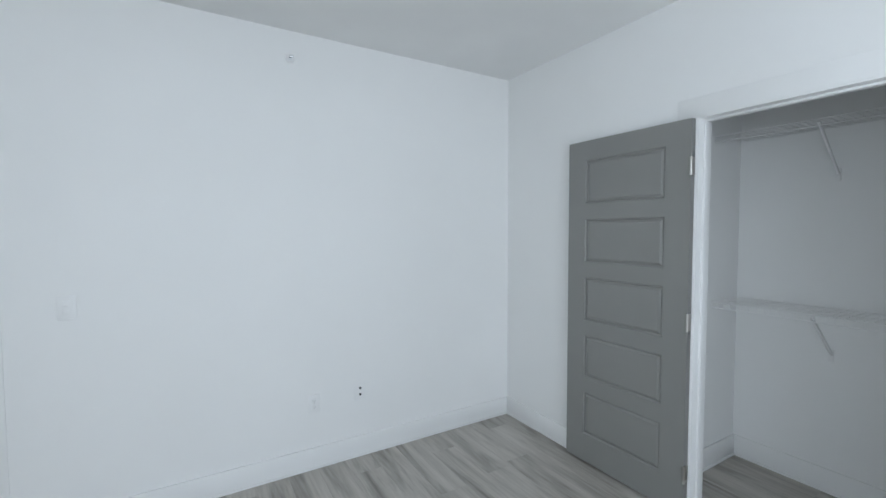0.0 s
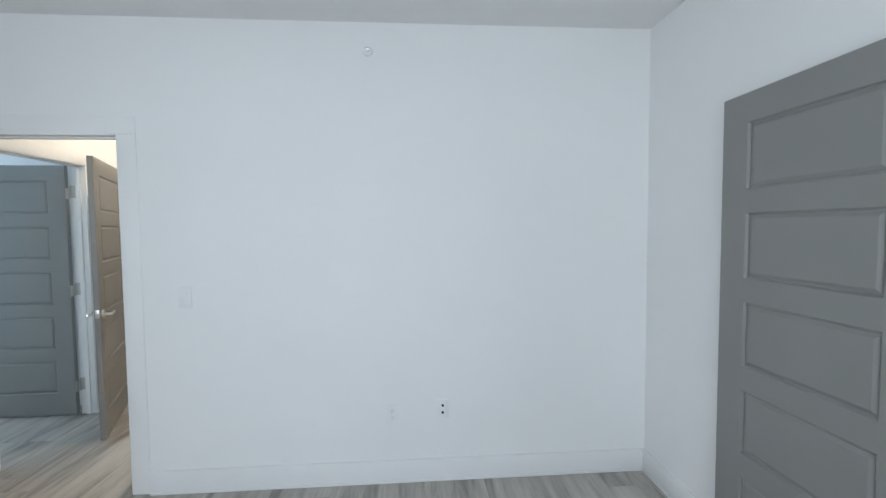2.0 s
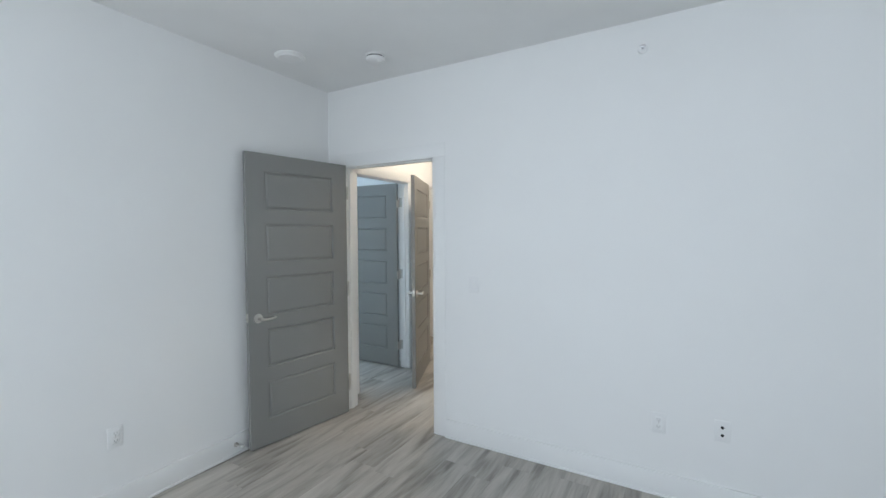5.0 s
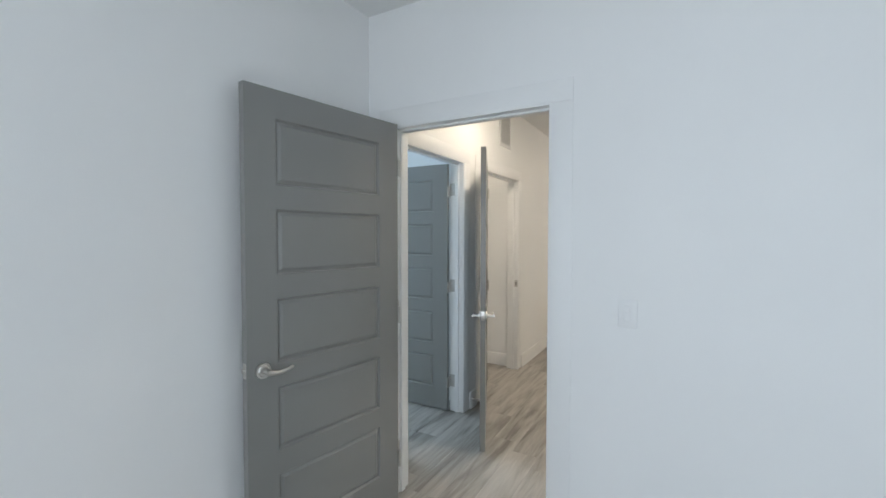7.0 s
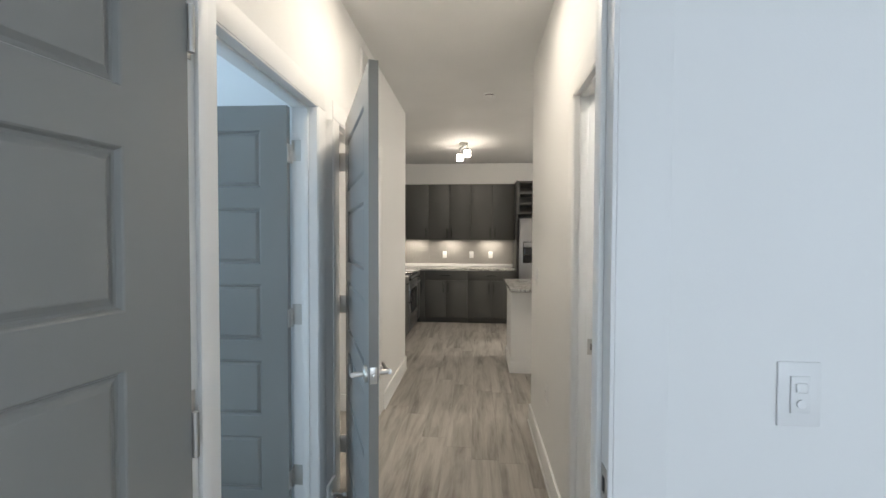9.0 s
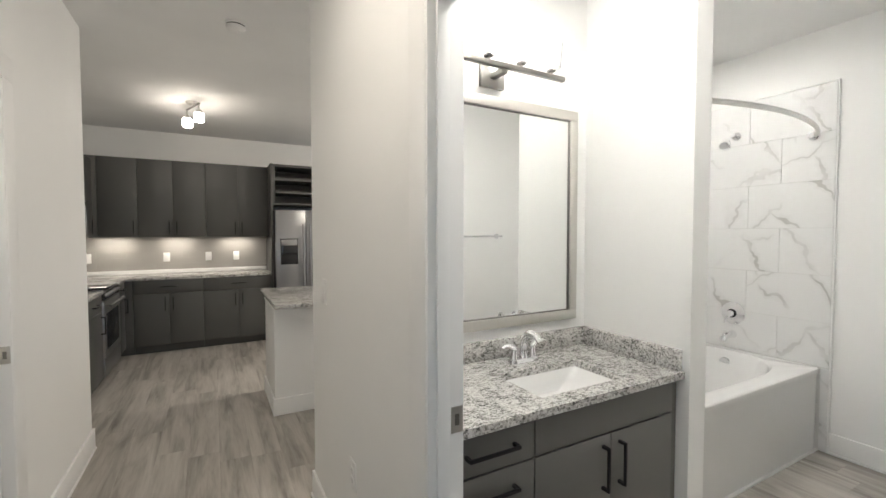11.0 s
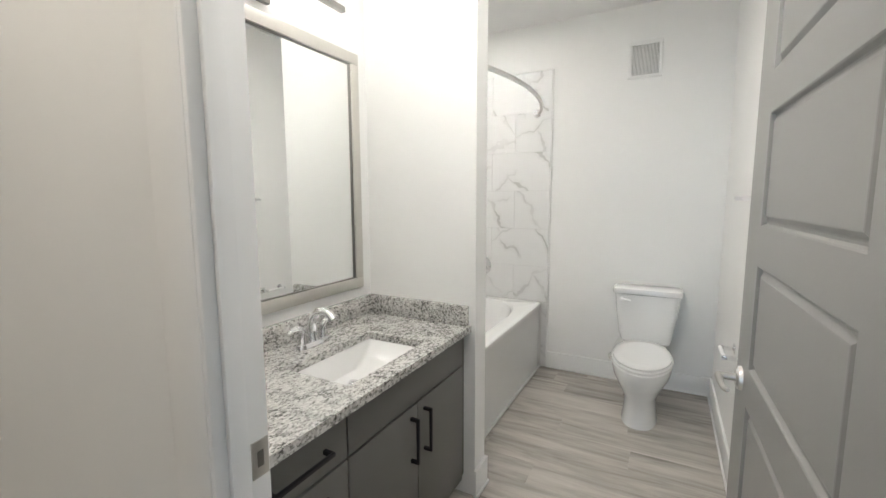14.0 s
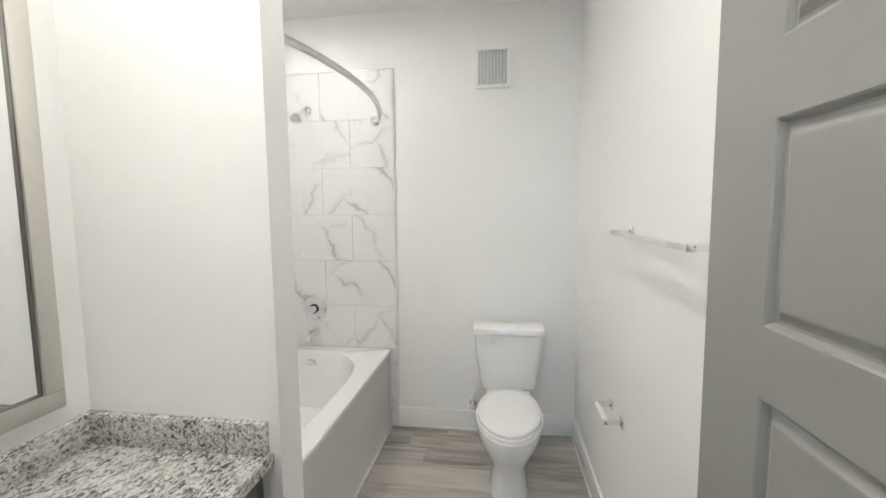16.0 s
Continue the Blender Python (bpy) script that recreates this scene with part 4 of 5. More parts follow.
for x, s in ((TX1, -1), (2.402, 1)):
    part("flange", loft([[(x + s * d, RY + q * math.cos(k * math.pi / 14), RZ + q * math.sin(k * math.pi / 14)) for k in range(28)] for d, q in ((0.001, 0.033), (0.012, 0.031), (0.018, 0.019), (0.04, 0.017))]), CHROME, rod)

# toilet, facing -x
toi = thing("toilet", "white two-piece toilet with closed lid", "toilet", pose(BF - 0.038, 0.570, 0) @ Matrix.Diagonal((1.02, 0.95, 1.05, 1)))
part("tank", loft([oval(-0.118, 0, z, a, b, 7, 56) for z, a, b in ((0.371, 0.070, 0.150), (0.380, 0.080, 0.165), (0.44, 0.088, 0.182), (0.58, 0.093, 0.204), (0.70, 0.096, 0.216))]), CERAMIC, toi)
part("tank_lid", loft([oval(-0.119, 0, z, a, b, 8, 56) for z, a, b in ((0.701, 0.096, 0.217), (0.705, 0.106, 0.230), (0.727, 0.107, 0.231), (0.737, 0.103, 0.227), (0.741, 0.090, 0.214))]), CERAMIC, toi)
fl = cyl((-0.214, 0.165, 0.665), (-0.224, 0.165, 0.665), 0.014, 0.013, 18)
tube([(-0.226, 0.170, 0.665), (-0.229, 0.135, 0.664), (-0.229, 0.105, 0.660)], [0.009, 0.0085, 0.006], 12, fl)
part("flush_lever", fl, PLASTIC, toi, "white flush lever")
bowl = part("bowl", loft([oval(x, 0, z, a, b, p, 56, s) for z, x, a, b, p, s in ((0.0, -0.40, 0.240, 0.112, 2.8, 0.06), (0.02, -0.40, 0.236, 0.108, 2.7, 0.06), (0.10, -0.405, 0.225, 0.102, 2.5, 0.05), (0.18, -0.42, 0.232, 0.106, 2.4, 0.05), (0.255, -0.445, 0.258, 0.142, 2.4, 0.08),
                                                                 (0.31, -0.46, 0.275, 0.172, 2.3, 0.12), (0.355, -0.465, 0.283, 0.183, 2.2, 0.14), (0.380, -0.465, 0.283, 0.184, 2.2, 0.14), (0.388, -0.465, 0.276, 0.178, 2.2, 0.14))]), CERAMIC, toi)
deck = part("deck", loft([oval(-0.145, 0, z, a, b, 5, 40) for z, a, b in ((0.30, 0.125, 0.10), (0.36, 0.132, 0.135), (0.384, 0.132, 0.14), (0.390, 0.126, 0.134))]), CERAMIC, toi)
seat = part("seat", loft([oval(-0.470, 0, z, a, b, 2.2, 56, 0.14) for z, a, b in ((0.3885, 0.272, 0.180), (0.392, 0.278, 0.186), (0.402, 0.278, 0.186), (0.407, 0.272, 0.180))]), ACRYLIC, toi)
seat_lid = part("lid", loft([oval(-0.468, 0, z, a, b, 2.2, 56, 0.14) for z, a, b in ((0.4075, 0.262, 0.170), (0.410, 0.268, 0.176), (0.420, 0.268, 0.176), (0.427, 0.258, 0.166), (0.430, 0.20, 0.12))]), ACRYLIC, toi)
low_parts = [bowl, deck, seat, seat_lid]
for s in (-1, 1):
    low_parts.append(part("seat_hinge", box(-0.238, -0.198, s * 0.075 - 0.018, s * 0.075 + 0.018, 0.391, 0.418, 0.005), ACRYLIC, toi))
for ob3 in low_parts:
    ob3.data.transform(Matrix.Translation((-0.03 if ob3 is not deck else 0, 0, 0)) @ Matrix.Diagonal((1, 1, 0.95, 1)))
sv = thing("supply_valve", "chrome toilet supply stop with hose", "valve", pose(BF, 0.80, 0.19))
part("body", cyl((0, 0, 0), (-0.05, 0, 0), 0.011, 0.010, 14), CHROME, sv)
part("escutcheon", cyl((-0.001, 0, 0), (-0.008, 0, 0), 0.028, 0.024, 20), CHROME, sv)
part("knob", cyl((-0.05, 0, 0), (-0.07, 0, 0), 0.018, 0.016, 14), CHROME, sv)
part("hose", tube([(-0.04, 0, 0.006), (-0.045, -0.005, 0.06), (-0.07, -0.03, 0.13), (-0.09, -0.06, 0.20)], 0.006, 10), PLASTIC, sv)


def square_post(x, z, out=0.07):
    bm = box(x - 0.022, x + 0.022, 0.0, 0.008, z - 0.022, z + 0.022, 0.002)
    box(x - 0.009, x + 0.009, 0.008, out, z - 0.009, z + 0.009, 0.001, bm)
    return bm


tb = thing("towel_bar", "square chrome towel bar on the wall", "towel bar", pose(0, WA1, 0))
part("bar", box(2.25, 2.905, 0.058, 0.074, 1.392, 1.408, 0.001), CHROME, tb)
for x in (2.27, 2.885):
    part("post", square_post(x, 1.40), CHROME, tb)
rh = thing("robe_hook", "small square chrome robe hook", "hook", pose(0, WA1, 0))
part("post", square_post(2.08, 1.40, 0.05), CHROME, rh)
part("peg", box(2.07, 2.09, 0.045, 0.055, 1.388, 1.425, 0.002), CHROME, rh)
tp = thing("toilet_paper_holder", "empty square chrome toilet paper holder", "paper holder", pose(0, WA1, 0))
for x in (2.93, 3.095):
    part("post", square_post(x, 0.643, 0.075), CHROME, tp)
part("roller", cyl((2.935, 0.066, 0.643), (3.09, 0.066, 0.643), 0.0105, None, 16), PLASTIC, tp, "white roller")

# ceiling lights of the bathroom, hall, closet and living room; two are added, unseen
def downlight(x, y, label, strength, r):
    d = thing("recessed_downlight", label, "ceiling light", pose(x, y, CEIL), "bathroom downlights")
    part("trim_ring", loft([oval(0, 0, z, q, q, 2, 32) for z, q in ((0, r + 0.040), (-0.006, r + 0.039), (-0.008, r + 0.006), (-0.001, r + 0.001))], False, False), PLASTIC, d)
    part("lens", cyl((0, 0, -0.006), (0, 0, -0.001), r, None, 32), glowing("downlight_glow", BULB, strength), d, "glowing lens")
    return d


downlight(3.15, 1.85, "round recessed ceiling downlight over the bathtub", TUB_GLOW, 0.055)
# added fill, unseen: brightens wing wall, counter, floor and door leaf
downlight(1.66, 0.80, "unseen ceiling downlight added to brighten the room beside the vanity", 295.0, 0.070)
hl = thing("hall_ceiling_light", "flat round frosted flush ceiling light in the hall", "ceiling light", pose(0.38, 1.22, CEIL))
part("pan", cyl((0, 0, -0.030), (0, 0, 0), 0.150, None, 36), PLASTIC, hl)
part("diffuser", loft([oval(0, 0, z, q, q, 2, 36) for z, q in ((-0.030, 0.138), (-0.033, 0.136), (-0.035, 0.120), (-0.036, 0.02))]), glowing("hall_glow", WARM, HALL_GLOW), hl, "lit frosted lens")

cl = thing("closet_ceiling_light", "small flat round frosted closet ceiling light", "ceiling light", pose(-0.74, 2.0, CEIL))
part("pan", cyl((0, 0, -0.025), (0, 0, 0), 0.110, None, 32), PLASTIC, cl)
part("diffuser", loft([oval(0, 0, z, q, q, 2, 32) for z, q in ((-0.025, 0.100), (-0.028, 0.098), (-0.030, 0.02))]), glowing("closet_glow", WARM, 34.0), cl, "lit frosted lens")

# dome added out of view to lift the kitchen and the hall end
dome = thing("added_living_dome", "unseen round frosted ceiling light added to brighten kitchen and hall", "ceiling light", pose(2.9, 4.4, CEIL))
part("pan", cyl((0, 0, -0.025), (0, 0, 0), 0.170, None, 36), NICKEL, dome)
part("diffuser", loft([oval(0, 0, z, q, q, 2, 36) for z, q in ((-0.025, 0.160), (-0.045, 0.158), (-0.070, 0.135), (-0.085, 0.080), (-0.090, 0.02))]), glowing("living_fill_glow", WARM, LIVING_FILL_GLOW), dome, "glowing dome of the added light")

# ---- kitchen ----
BFY = 6.145                      # front of the base cabinets along the north wall
KC = 0.91


def base_unit(label, x0, x1, m, split=True, depth=0.61):
    """A base cabinet facing -y in its own frame, front at y 0: drawer above, doors below."""
    c = thing("base_cabinet", label, "cabinet", m, "kitchen base cabinets")
    part("body", box(x0, x1, 0.0, depth, 0.10, KC - 0.032, 0.001), KITCHEN_GREY, c)
    part("toe_kick", box(x0, x1, 0.07, depth, 0, 0.099), KITCHEN_GREY, c)
    xm = (x0 + x1) / 2
    front("drawer_front", x0, x1, 0.72, 0.872, 0, KITCHEN_GREY, c, [((xm - 0.08, 0.80), (xm + 0.08, 0.80))])
    if split:
        front("cabinet_door", x0, xm, 0.105, 0.716, 0, KITCHEN_GREY, c, [((xm - 0.04, 0.52), (xm - 0.04, 0.67))])
        front("cabinet_door", xm, x1, 0.105, 0.716, 0, KITCHEN_GREY, c, [((xm + 0.04, 0.52), (xm + 0.04, 0.67))])
    else:
        front("cabinet_door", x0, x1, 0.105, 0.716, 0, KITCHEN_GREY, c, [((x1 - 0.05, 0.52), (x1 - 0.05, 0.67))])
    return c


at_north = pose(0, BFY, 0)
base_unit("charcoal base cabinet with drawer and two doors", -0.31, 0.40, at_north)
base_unit("charcoal base cabinet with drawer and two doors", 0.402, 1.19, at_north)
KLX = -0.405                     # front of the run along the west wall
west = lambda y: Matrix.Translation((KLX, y, 0)) @ pose(0, 0, 0, 0, 0, 90)
cu = thing("corner_cabinet", "charcoal blind corner base cabinet", "cabinet")
part("body", box(KX0 + 0.002, -0.312, BFY + 0.001, KY - 0.012, 0.10, KC - 0.032), KITCHEN_GREY, cu)
part("toe_kick", box(KX0 + 0.002, -0.312, BFY + 0.07, KY - 0.012, 0, 0.099), KITCHEN_GREY, cu)
part("filler", box(-0.405, -0.312, BFY - 0.018, BFY, 0.10, KC - 0.032), KITCHEN_GREY, cu)
base_unit("charcoal base cabinet between range and corner", 0, 0.385, west(5.775), False, 0.64)
base_unit("charcoal base cabinet beside the range", 0, 0.55, west(4.45), False, 0.64)

rg = thing("kitchen_range", "stainless steel range with black glass oven door", "range", west(5.005))
part("body", box(0.002, 0.758, 0.0, 0.64, 0.09, 0.90, 0.003), STEEL, rg)
part("plinth", box(0.01, 0.75, 0.05, 0.64, 0, 0.089), DARK, rg)
part("cooktop", box(0.002, 0.758, -0.02, 0.64, 0.901, 0.918, 0.004), BLACKGLASS, rg, "black glass cooktop")
od = part("oven_door", box(0.012, 0.748, -0.032, -0.001, 0.27, 0.80, 0.005), STEEL, rg)
part("window", box(0.10, 0.66, -0.0345, -0.030, 0.34, 0.68, 0.002), BLACKGLASS, od, "black glass oven window")
hd = cyl((0.05, -0.075, 0.755), (0.71, -0.075, 0.755), 0.012, None, 14)
for x in (0.07, 0.69):
    cyl((x, -0.03, 0.755), (x, -0.075, 0.755), 0.009, None, 12, hd)
part("handle", hd, STEEL, od, "steel bar handle")
part("drawer", box(0.012, 0.748, -0.028, -0.001, 0.10, 0.262, 0.004), STEEL, rg)
part("control_panel", box(0.006, 0.754, -0.026, -0.001, 0.81, 0.895, 0.004), BLACKGLASS, rg)
for i in range(5):
    part("knob", cyl((0.12 + i * 0.13, -0.025, 0.852), (0.12 + i * 0.13, -0.05, 0.852), 0.019, 0.016, 18), STEEL, rg)

ct = thing("kitchen_countertop", "speckled granite kitchen countertop with low upstand", "countertop")
part("north_slab", box(KX0 + 0.002, 1.190, BFY - 0.035, KY - 0.012, KC - 0.03, KC, 0.002), GRANITE, ct)
part("west_slab", box(KX0 + 0.002, KLX + 0.035, 5.768, BFY - 0.036, KC - 0.03, KC, 0.002), GRANITE, ct)
part("west_slab", box(KX0 + 0.002, KLX + 0.035, 4.44, 5.0, KC - 0.03, KC, 0.002), GRANITE, ct)
part("upstand", box(KX0 + 0.012, 1.190, KY - 0.030, KY - 0.0115, KC + 0.0005, KC + 0.05, 0.002), TRIM, ct, "pale upstand along the wall")

UF = KY - 0.335


def upper_unit(x0, x1, pulls, label="charcoal wall cabinet with slab doors"):
    c = thing("wall_cabinet", label, "cabinet", None, "kitchen wall cabinets")
    part("body", box(x0, x1, UF, KY - 0.011, 1.388, 2.335, 0.001), KITCHEN_GREY, c)
    n = len(pulls)
    for i, s in enumerate(pulls):
        a, b = x0 + (x1 - x0) * i / n, x0 + (x1 - x0) * (i + 1) / n
        px = b - 0.04 if s > 0 else a + 0.04
        front("cabinet_door", a, b, 1.386, 2.335, UF, KITCHEN_GREY, c, [((px, 1.43), (px, 1.58))])
    return c


upper_unit(-1.046, -0.277, (1, 1))
upper_unit(-0.275, 0.443, (1, -1))
upper_unit(0.445, 1.19, (1, -1))
mwx = thing("microwave", "stainless steel microwave mounted over the range", "microwave", Matrix.Translation((KX0 + 0.40, 5.005, 0)) @ pose(0, 0, 0, 0, 0, 90))
part("body", box(0.002, 0.758, 0.0, 0.395, 1.36, 1.76, 0.003), STEEL, mwx)
part("door", box(0.004, 0.56, -0.022, -0.001, 1.37, 1.755, 0.004), BLACKGLASS, mwx, "black glass door")
part("keypad", box(0.563, 0.756, -0.022, -0.001, 1.37, 1.755, 0.003), BLACKGLASS, mwx)
part("handle", tube([(0.535, -0.02, 1.40), (0.535, -0.055, 1.43), (0.535, -0.06, 1.56), (0.535, -0.055, 1.70), (0.535, -0.02, 1.73)], 0.010, 12), STEEL, mwx)
for y0, y1, z0 in ((4.45, 5.0, 1.375), (5.005, 5.763, 1.765), (5.768, 6.44, 1.375)):
    c = thing("wall_cabinet", "charcoal wall cabinet on the range wall", "cabinet", Matrix.Translation((KX0 + 0.325, y0, 0)) @ pose(0, 0, 0, 0, 0, 90), "kitchen wall cabinets")
    part("body", box(0, y1 - y0, 0.0, 0.322, z0 + 0.003, 2.285, 0.001), KITCHEN_GREY, c)
    front("cabinet_door", 0, y1 - y0, z0, 2.285, 0, KITCHEN_GREY, c, [((0.05, z0 + 0.05), (0.05, z0 + 0.19))])

fr = thing("refrigerator", "stainless side-by-side refrigerator with water dispenser", "refrigerator", pose(0.072, 5.99, 0))
part("body", box(1.155, 2.055, 0.065, 0.765, 0.02, 1.74, 0.004), DARK, fr)
for a, b in ((1.157, 1.535), (1.541, 2.053)):
    fd = part("door", box(a, b, 0.0, 0.06, 0.05, 1.735, 0.008), STEEL, fr)
    hx = b - 0.04 if a < 1.3 else a + 0.04
    hb = cyl((hx, -0.055, 0.55), (hx, -0.055, 1.55), 0.012, None, 14)
    for z in (0.58, 1.52):
        cyl((hx, 0.0, z), (hx, -0.055, z), 0.009, None, 10, hb)
    part("handle", hb, STEEL, fd)
    if a < 1.3:
        dp = part("dispenser", box(1.215, 1.435, -0.006, 0.001, 1.02, 1.36, 0.003), BLACKGLASS, fd, "black water dispenser")
        part("dispenser_panel", box(1.225, 1.425, -0.010, -0.005, 1.27, 1.35, 0.002), STEEL, dp)
part("plinth", box(1.16, 2.05, 0.03, 0.2, 0, 0.045), DARK, fr)
pn = thing("fridge_side_panel", "tall charcoal panel beside the refrigerator", "panel", None)
part("board", box(1.193, 1.219, 6.11, KY - 0.002, 0, 2.35, 0.001), KITCHEN_GREY, pn)
ob = thing("open_wall_shelf", "charcoal open bottle shelf above the refrigerator", "shelf unit", pose(0.072, -0.05, 0.045))
for a, b, c, d in ((1.15, 2.06, 2.27, 2.30), (1.15, 2.06, 1.765, 1.79), (1.15, 1.175, 1.79, 2.27), (2.035, 2.06, 1.79, 2.27)):
    part("board", box(a, b, 6.17, KY + 0.048, c, d, 0.001), KITCHEN_GREY, ob)
part("back_board", box(1.175, 2.035, 6.70, 6.715, 1.79, 2.27), KITCHEN_GREY, ob)
for z in (1.92, 2.09):
    bm = bmesh.new()
    xs = [1.175 + i * 0.0215 for i in range(41)]
    lo = [bm.verts.new((x, 6.19, z)) for x in xs]
    hi = [bm.verts.new((x, 6.19, z + 0.022 + 0.018 * abs(math.sin((x - 1.175) / 0.1075 * math.pi)))) for x in xs]
    for i in range(40):
        bm.faces.new((lo[i], lo[i + 1], hi[i + 1], hi[i]))
    ex = bmesh.ops.extrude_face_region(bm, geom=bm.faces[:])
    bmesh.ops.translate(bm, verts=[g for g in ex["geom"] if isinstance(g, bmesh.types.BMVert)], vec=(0, 0.02, 0))
    part("bottle_rail", bm, KITCHEN_GREY, ob, "scalloped bottle rail", smooth=False)
    part("shelf_board", box(1.175, 2.035, 6.21, 6.70, z, z + 0.014), KITCHEN_GREY, ob)

isl = thing("kitchen_island", "white panelled kitchen island with granite top", "kitchen island")
part("body", box(0.915, 2.75, 3.64, 4.25, 0, 0.895, 0.003), TRIM, isl)
part("top", box(0.880, 2.80, 3.27, 4.30, 0.896, 0.928, 0.003), GRANITE, isl, "speckled granite top")
bm = box(0.901, 2.764, 3.626, 3.6398, 0, 0.135, 0.003)
box(0.901, 0.9148, 3.64, 4.264, 0, 0.135, 0.003, bm)
part("baseboard", bm, TRIM, isl)
part("apron", box(0.908, 2.757, 3.632, 4.257, 0.84, 0.8955, 0.002), TRIM, isl)

kl = thing("kitchen_ceiling_light", "nickel ceiling light with frosted glass spots", "ceiling light", pose(0.36, 5.12, CEIL))
KGLOW = glowing("spot_glow", WARM, KITCHEN_GLOW)
part("canopy", loft([oval(0, 0, z, q, q, 2, 28) for z, q in ((0, 0.062), (-0.012, 0.062), (-0.022, 0.050))]), NICKEL, kl)
part("bar", tube([(-0.06, 0.16, -0.045), (0, 0, -0.045), (0.06, -0.16, -0.045)], 0.009, 12), BRONZE, kl)
part("stem", cyl((0, 0, -0.045), (0, 0, -0.018), 0.011, None, 12), NICKEL, kl)
for dx, y in ((-0.055, 0.145), (0.055, -0.145)):
    part("spot_arm", cyl((dx, y, -0.042), (dx, y, -0.110), 0.008, None, 10), NICKEL, kl)
    part("holder", cyl((dx, y, -0.100), (dx, y, -0.138), 0.018, 0.047, 20), NICKEL, kl)
    part("shade", loft([oval(dx, y, z, q, q, 2, 22) for z, q in ((-0.136, 0.040), (-0.145, 0.043), (-0.185, 0.046), (-0.215, 0.045), (-0.220, 0.036))]), KGLOW, kl, "lit frosted glass shade")
wall_tiles = thing("backsplash", "grey glazed tile backsplash", "backsplash", kind="structure")
part("mortar", box(KX0 + 0.002, 1.190, KY - 0.005, KY - 0.0005, KC, 1.387), GREY_GROUT, wall_tiles)

# ---- shower tile, backsplash tile and floor planks ----
tile_wall = thing("shower_tile", "white marble look wall tile with grey veins", "wall tile", kind="structure")
part("mortar", box(TX1 + 0.004, BF - 0.0005, 1.312, 2.323, 0.0, 2.39), GROUT, tile_wall)
part("edge_trim", box(TX1 - 0.001, BF - 0.0005, 1.304, 1.3115, 0, 2.398, 0.0008), TRIM, tile_wall, "thin white edge trim")
part("top_trim", box(TX1 - 0.001, BF - 0.0005, 1.3118, 2.323, 2.3905, 2.398, 0.0008), TRIM, tile_wall, "thin white edge trim")
tiles = {}


def tile_mesh(w, h, mat, depth=0.006):
    key = (round(w, 3), round(h, 3), mat.name)
    if key not in tiles:
        tiles[key] = mesh_of(box(-depth, 0, -w / 2, w / 2, -h / 2, h / 2, 0.0008, None, 1), "tile", mat)
    return tiles[key]


def tile(y, z, w, h):
    ob = new("tile", tile_mesh(w, h, MARBLE))
    ob.parent, ob.location = tile_wall, (TX1 + 0.004, y, z)


z = 2.39
row = 0
while z > TZ + 0.01:
    h = min(0.309, z - TZ - 0.003)
    y = 1.313
    first = 0.49 if row % 2 == 0 else 0.29
    while y < 2.32:
        w = min(first, 2.322 - y)
        tile(y + w / 2, z - h / 2, w - 0.002, h - 0.002)
        y += w
        first = 0.60
    z -= h
    row += 1
tile(1.334, 0.274, 0.042, 0.545)
for i in range(6):
    z0 = KC + 0.052 + i * 0.0755
    zz = min(z0 + 0.074, 1.386)
    x = KX0 + 0.004 - (0.15 if i % 2 else 0)
    while x < 1.189:
        a, b = max(x, KX0 + 0.004), min(x + 0.299, 1.189)
        if b - a > 0.01 and zz - z0 > 0.008:
            ob2 = new("tile", tile_mesh(b - a, zz - z0, SPLASH, 0.005))
            ob2.parent = wall_tiles
            ob2.matrix_basis = pose((a + b) / 2, KY - 0.005, (z0 + zz) / 2, 0, 0, 90)
        x += 0.301

PW, PL = 0.178, 1.219
plank_cut = {}


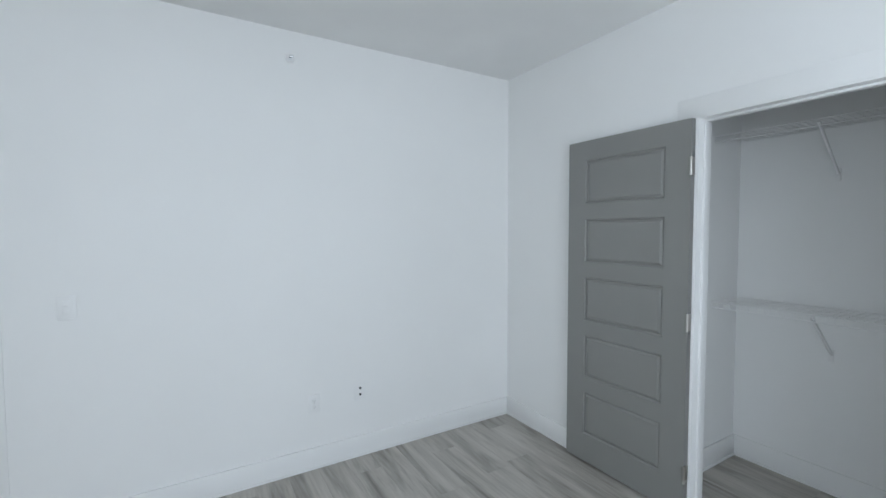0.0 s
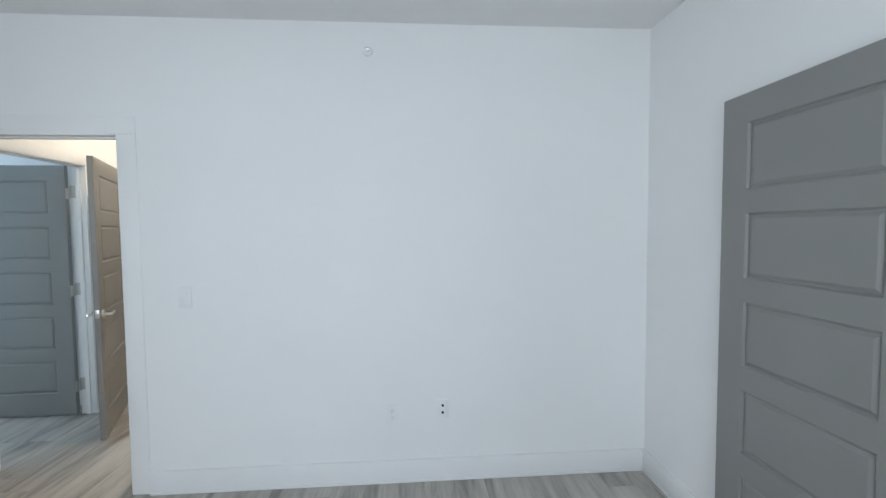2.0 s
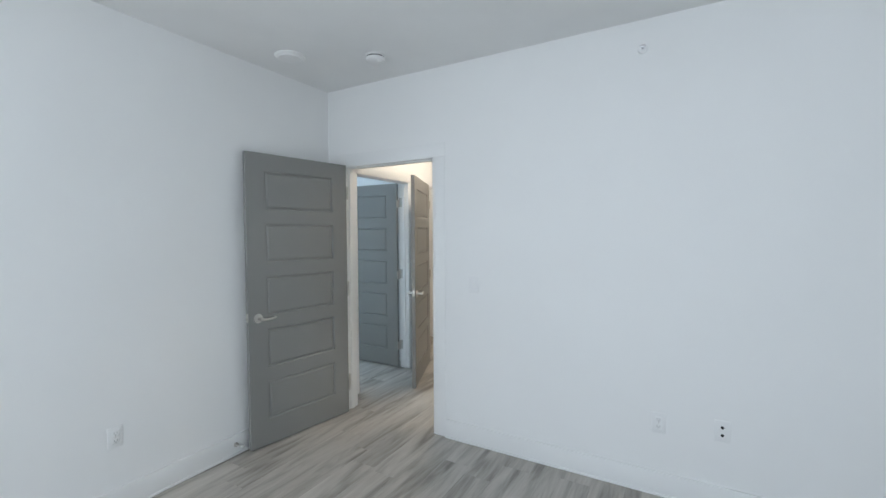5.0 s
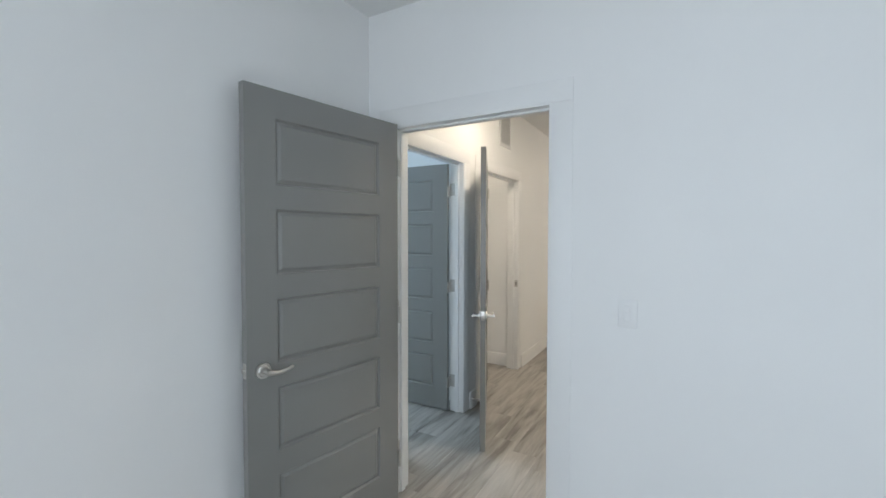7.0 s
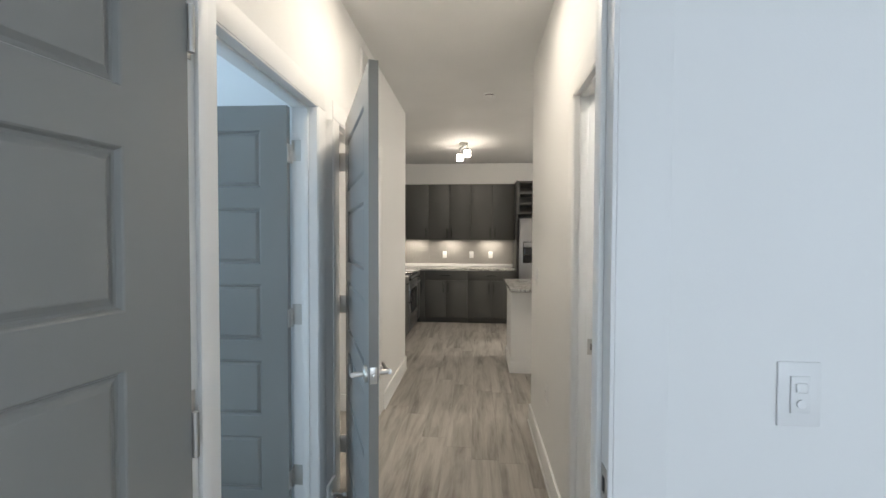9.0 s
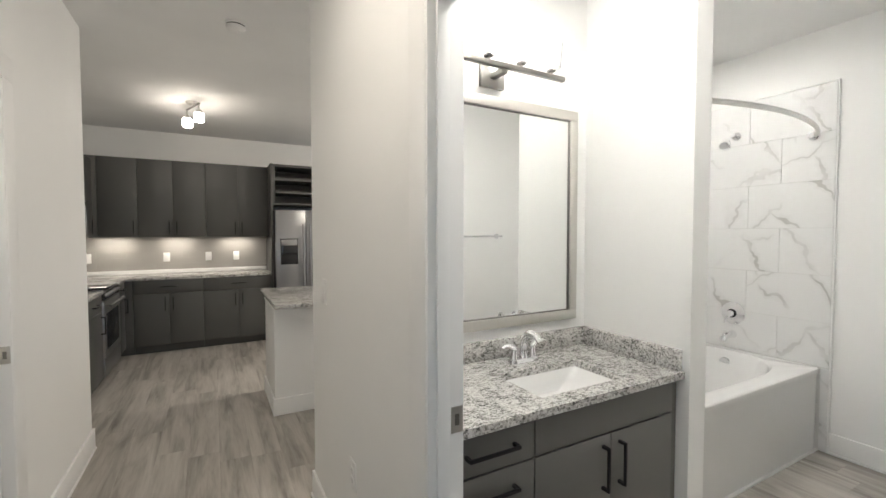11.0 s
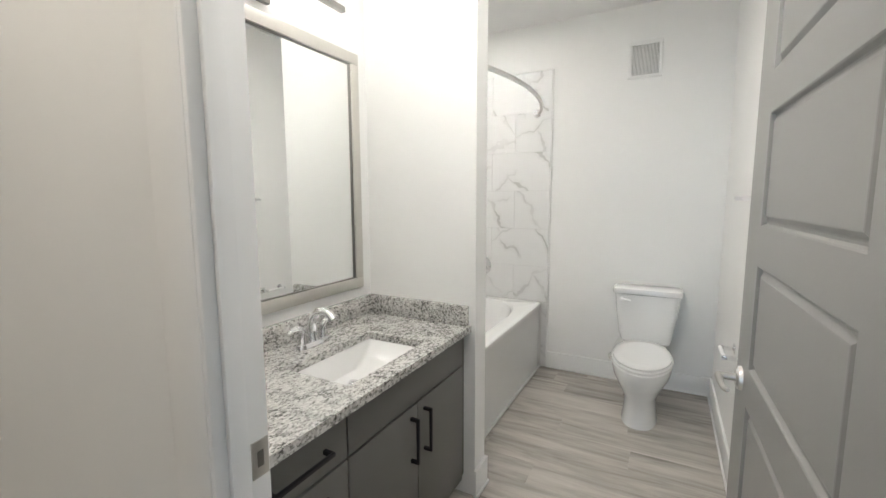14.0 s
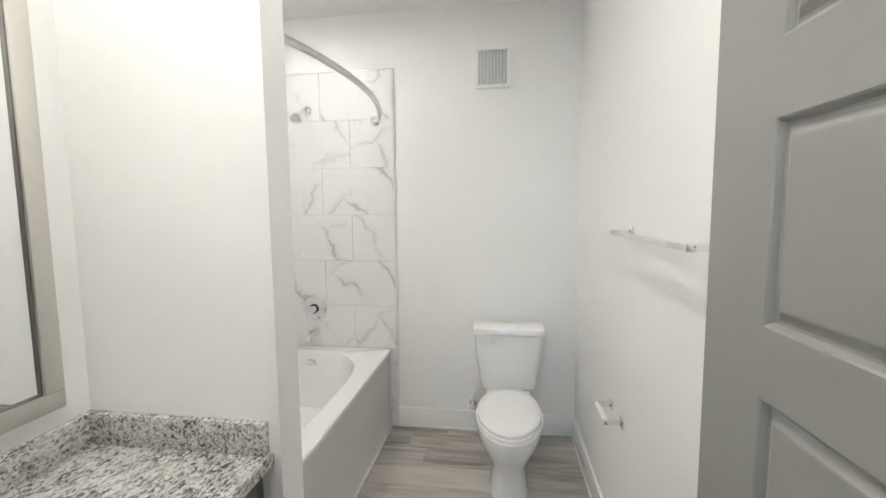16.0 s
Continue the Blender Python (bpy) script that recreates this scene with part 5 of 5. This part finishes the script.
def plank_mesh(length):
    key = round(length, 3)
    if key not in plank_cut:
        plank_cut[key] = mesh_of(box(-PW / 2 + 0.0002, PW / 2 - 0.0002, -length / 2 + 0.0002, length / 2 - 0.0002, -0.006, 0, 0.0006, None, 1), "plank", PLANK)
    return plank_cut[key]


# the rooms that are walked in or seen close, then the far parts of the floor
near = ((BX0, BX1, BY0, WA1), (HL - T, HR, WA0, 3.7), (HR, BF, WA1, 1.40), (-0.5, 1.0, 3.6, 6.3))
far = ((-1.25, KX1, 2.47, KY), (BX1, 4.74, -3.3, -1.2), (-1.18, HL, 1.44, 2.55), (-3.48, HL, WA1, 1.4), (-3.48, -1.30, 1.4, 3.08))
rng = random.Random(4)
meets = lambda cx, y0, y1, r: cx + PW / 2 > r[0] and cx - PW / 2 < r[1] and y1 > r[2] and y0 < r[3]
field_v, field_f = [], []
x = -3.57
while x < 4.76:
    south, north = (BY0 if x + PW > BX0 else WA0 + 0.06), KY
    y = BY0 - rng.random() * PL
    while y < north:
        y0, y1, cx = max(y, south), min(y + PL, north), x + PW / 2
        if y1 - y0 > 0.02:
            if any(meets(cx, y0, y1, r) for r in near):
                p = new("plank", plank_mesh(y1 - y0))
                p.parent, p.location = floor, (cx, (y0 + y1) / 2, 0)
            elif any(meets(cx, y0, y1, r) for r in far):
                k = len(field_v)
                a, b, c, d = x + 0.0006, x + PW - 0.0006, y0 + 0.0006, y1 - 0.0006
                field_v += [(a, c, 0), (b, c, 0), (b, d, 0), (a, d, 0), (a, c, -0.006), (b, c, -0.006), (b, d, -0.006), (a, d, -0.006)]
                field_f += [(k, k + 1, k + 2, k + 3), (k, k + 4, k + 5, k + 1), (k + 1, k + 5, k + 6, k + 2), (k + 2, k + 6, k + 7, k + 3), (k + 3, k + 7, k + 4, k)]
        y += PL
    x += PW
me = bpy.data.meshes.new("plank_field")
me.from_pydata(field_v, [], field_f)
me.materials.append(PLANK)
pf = new("plank_field", me)
pf.parent = floor
tagged(pf, kind="stuff")
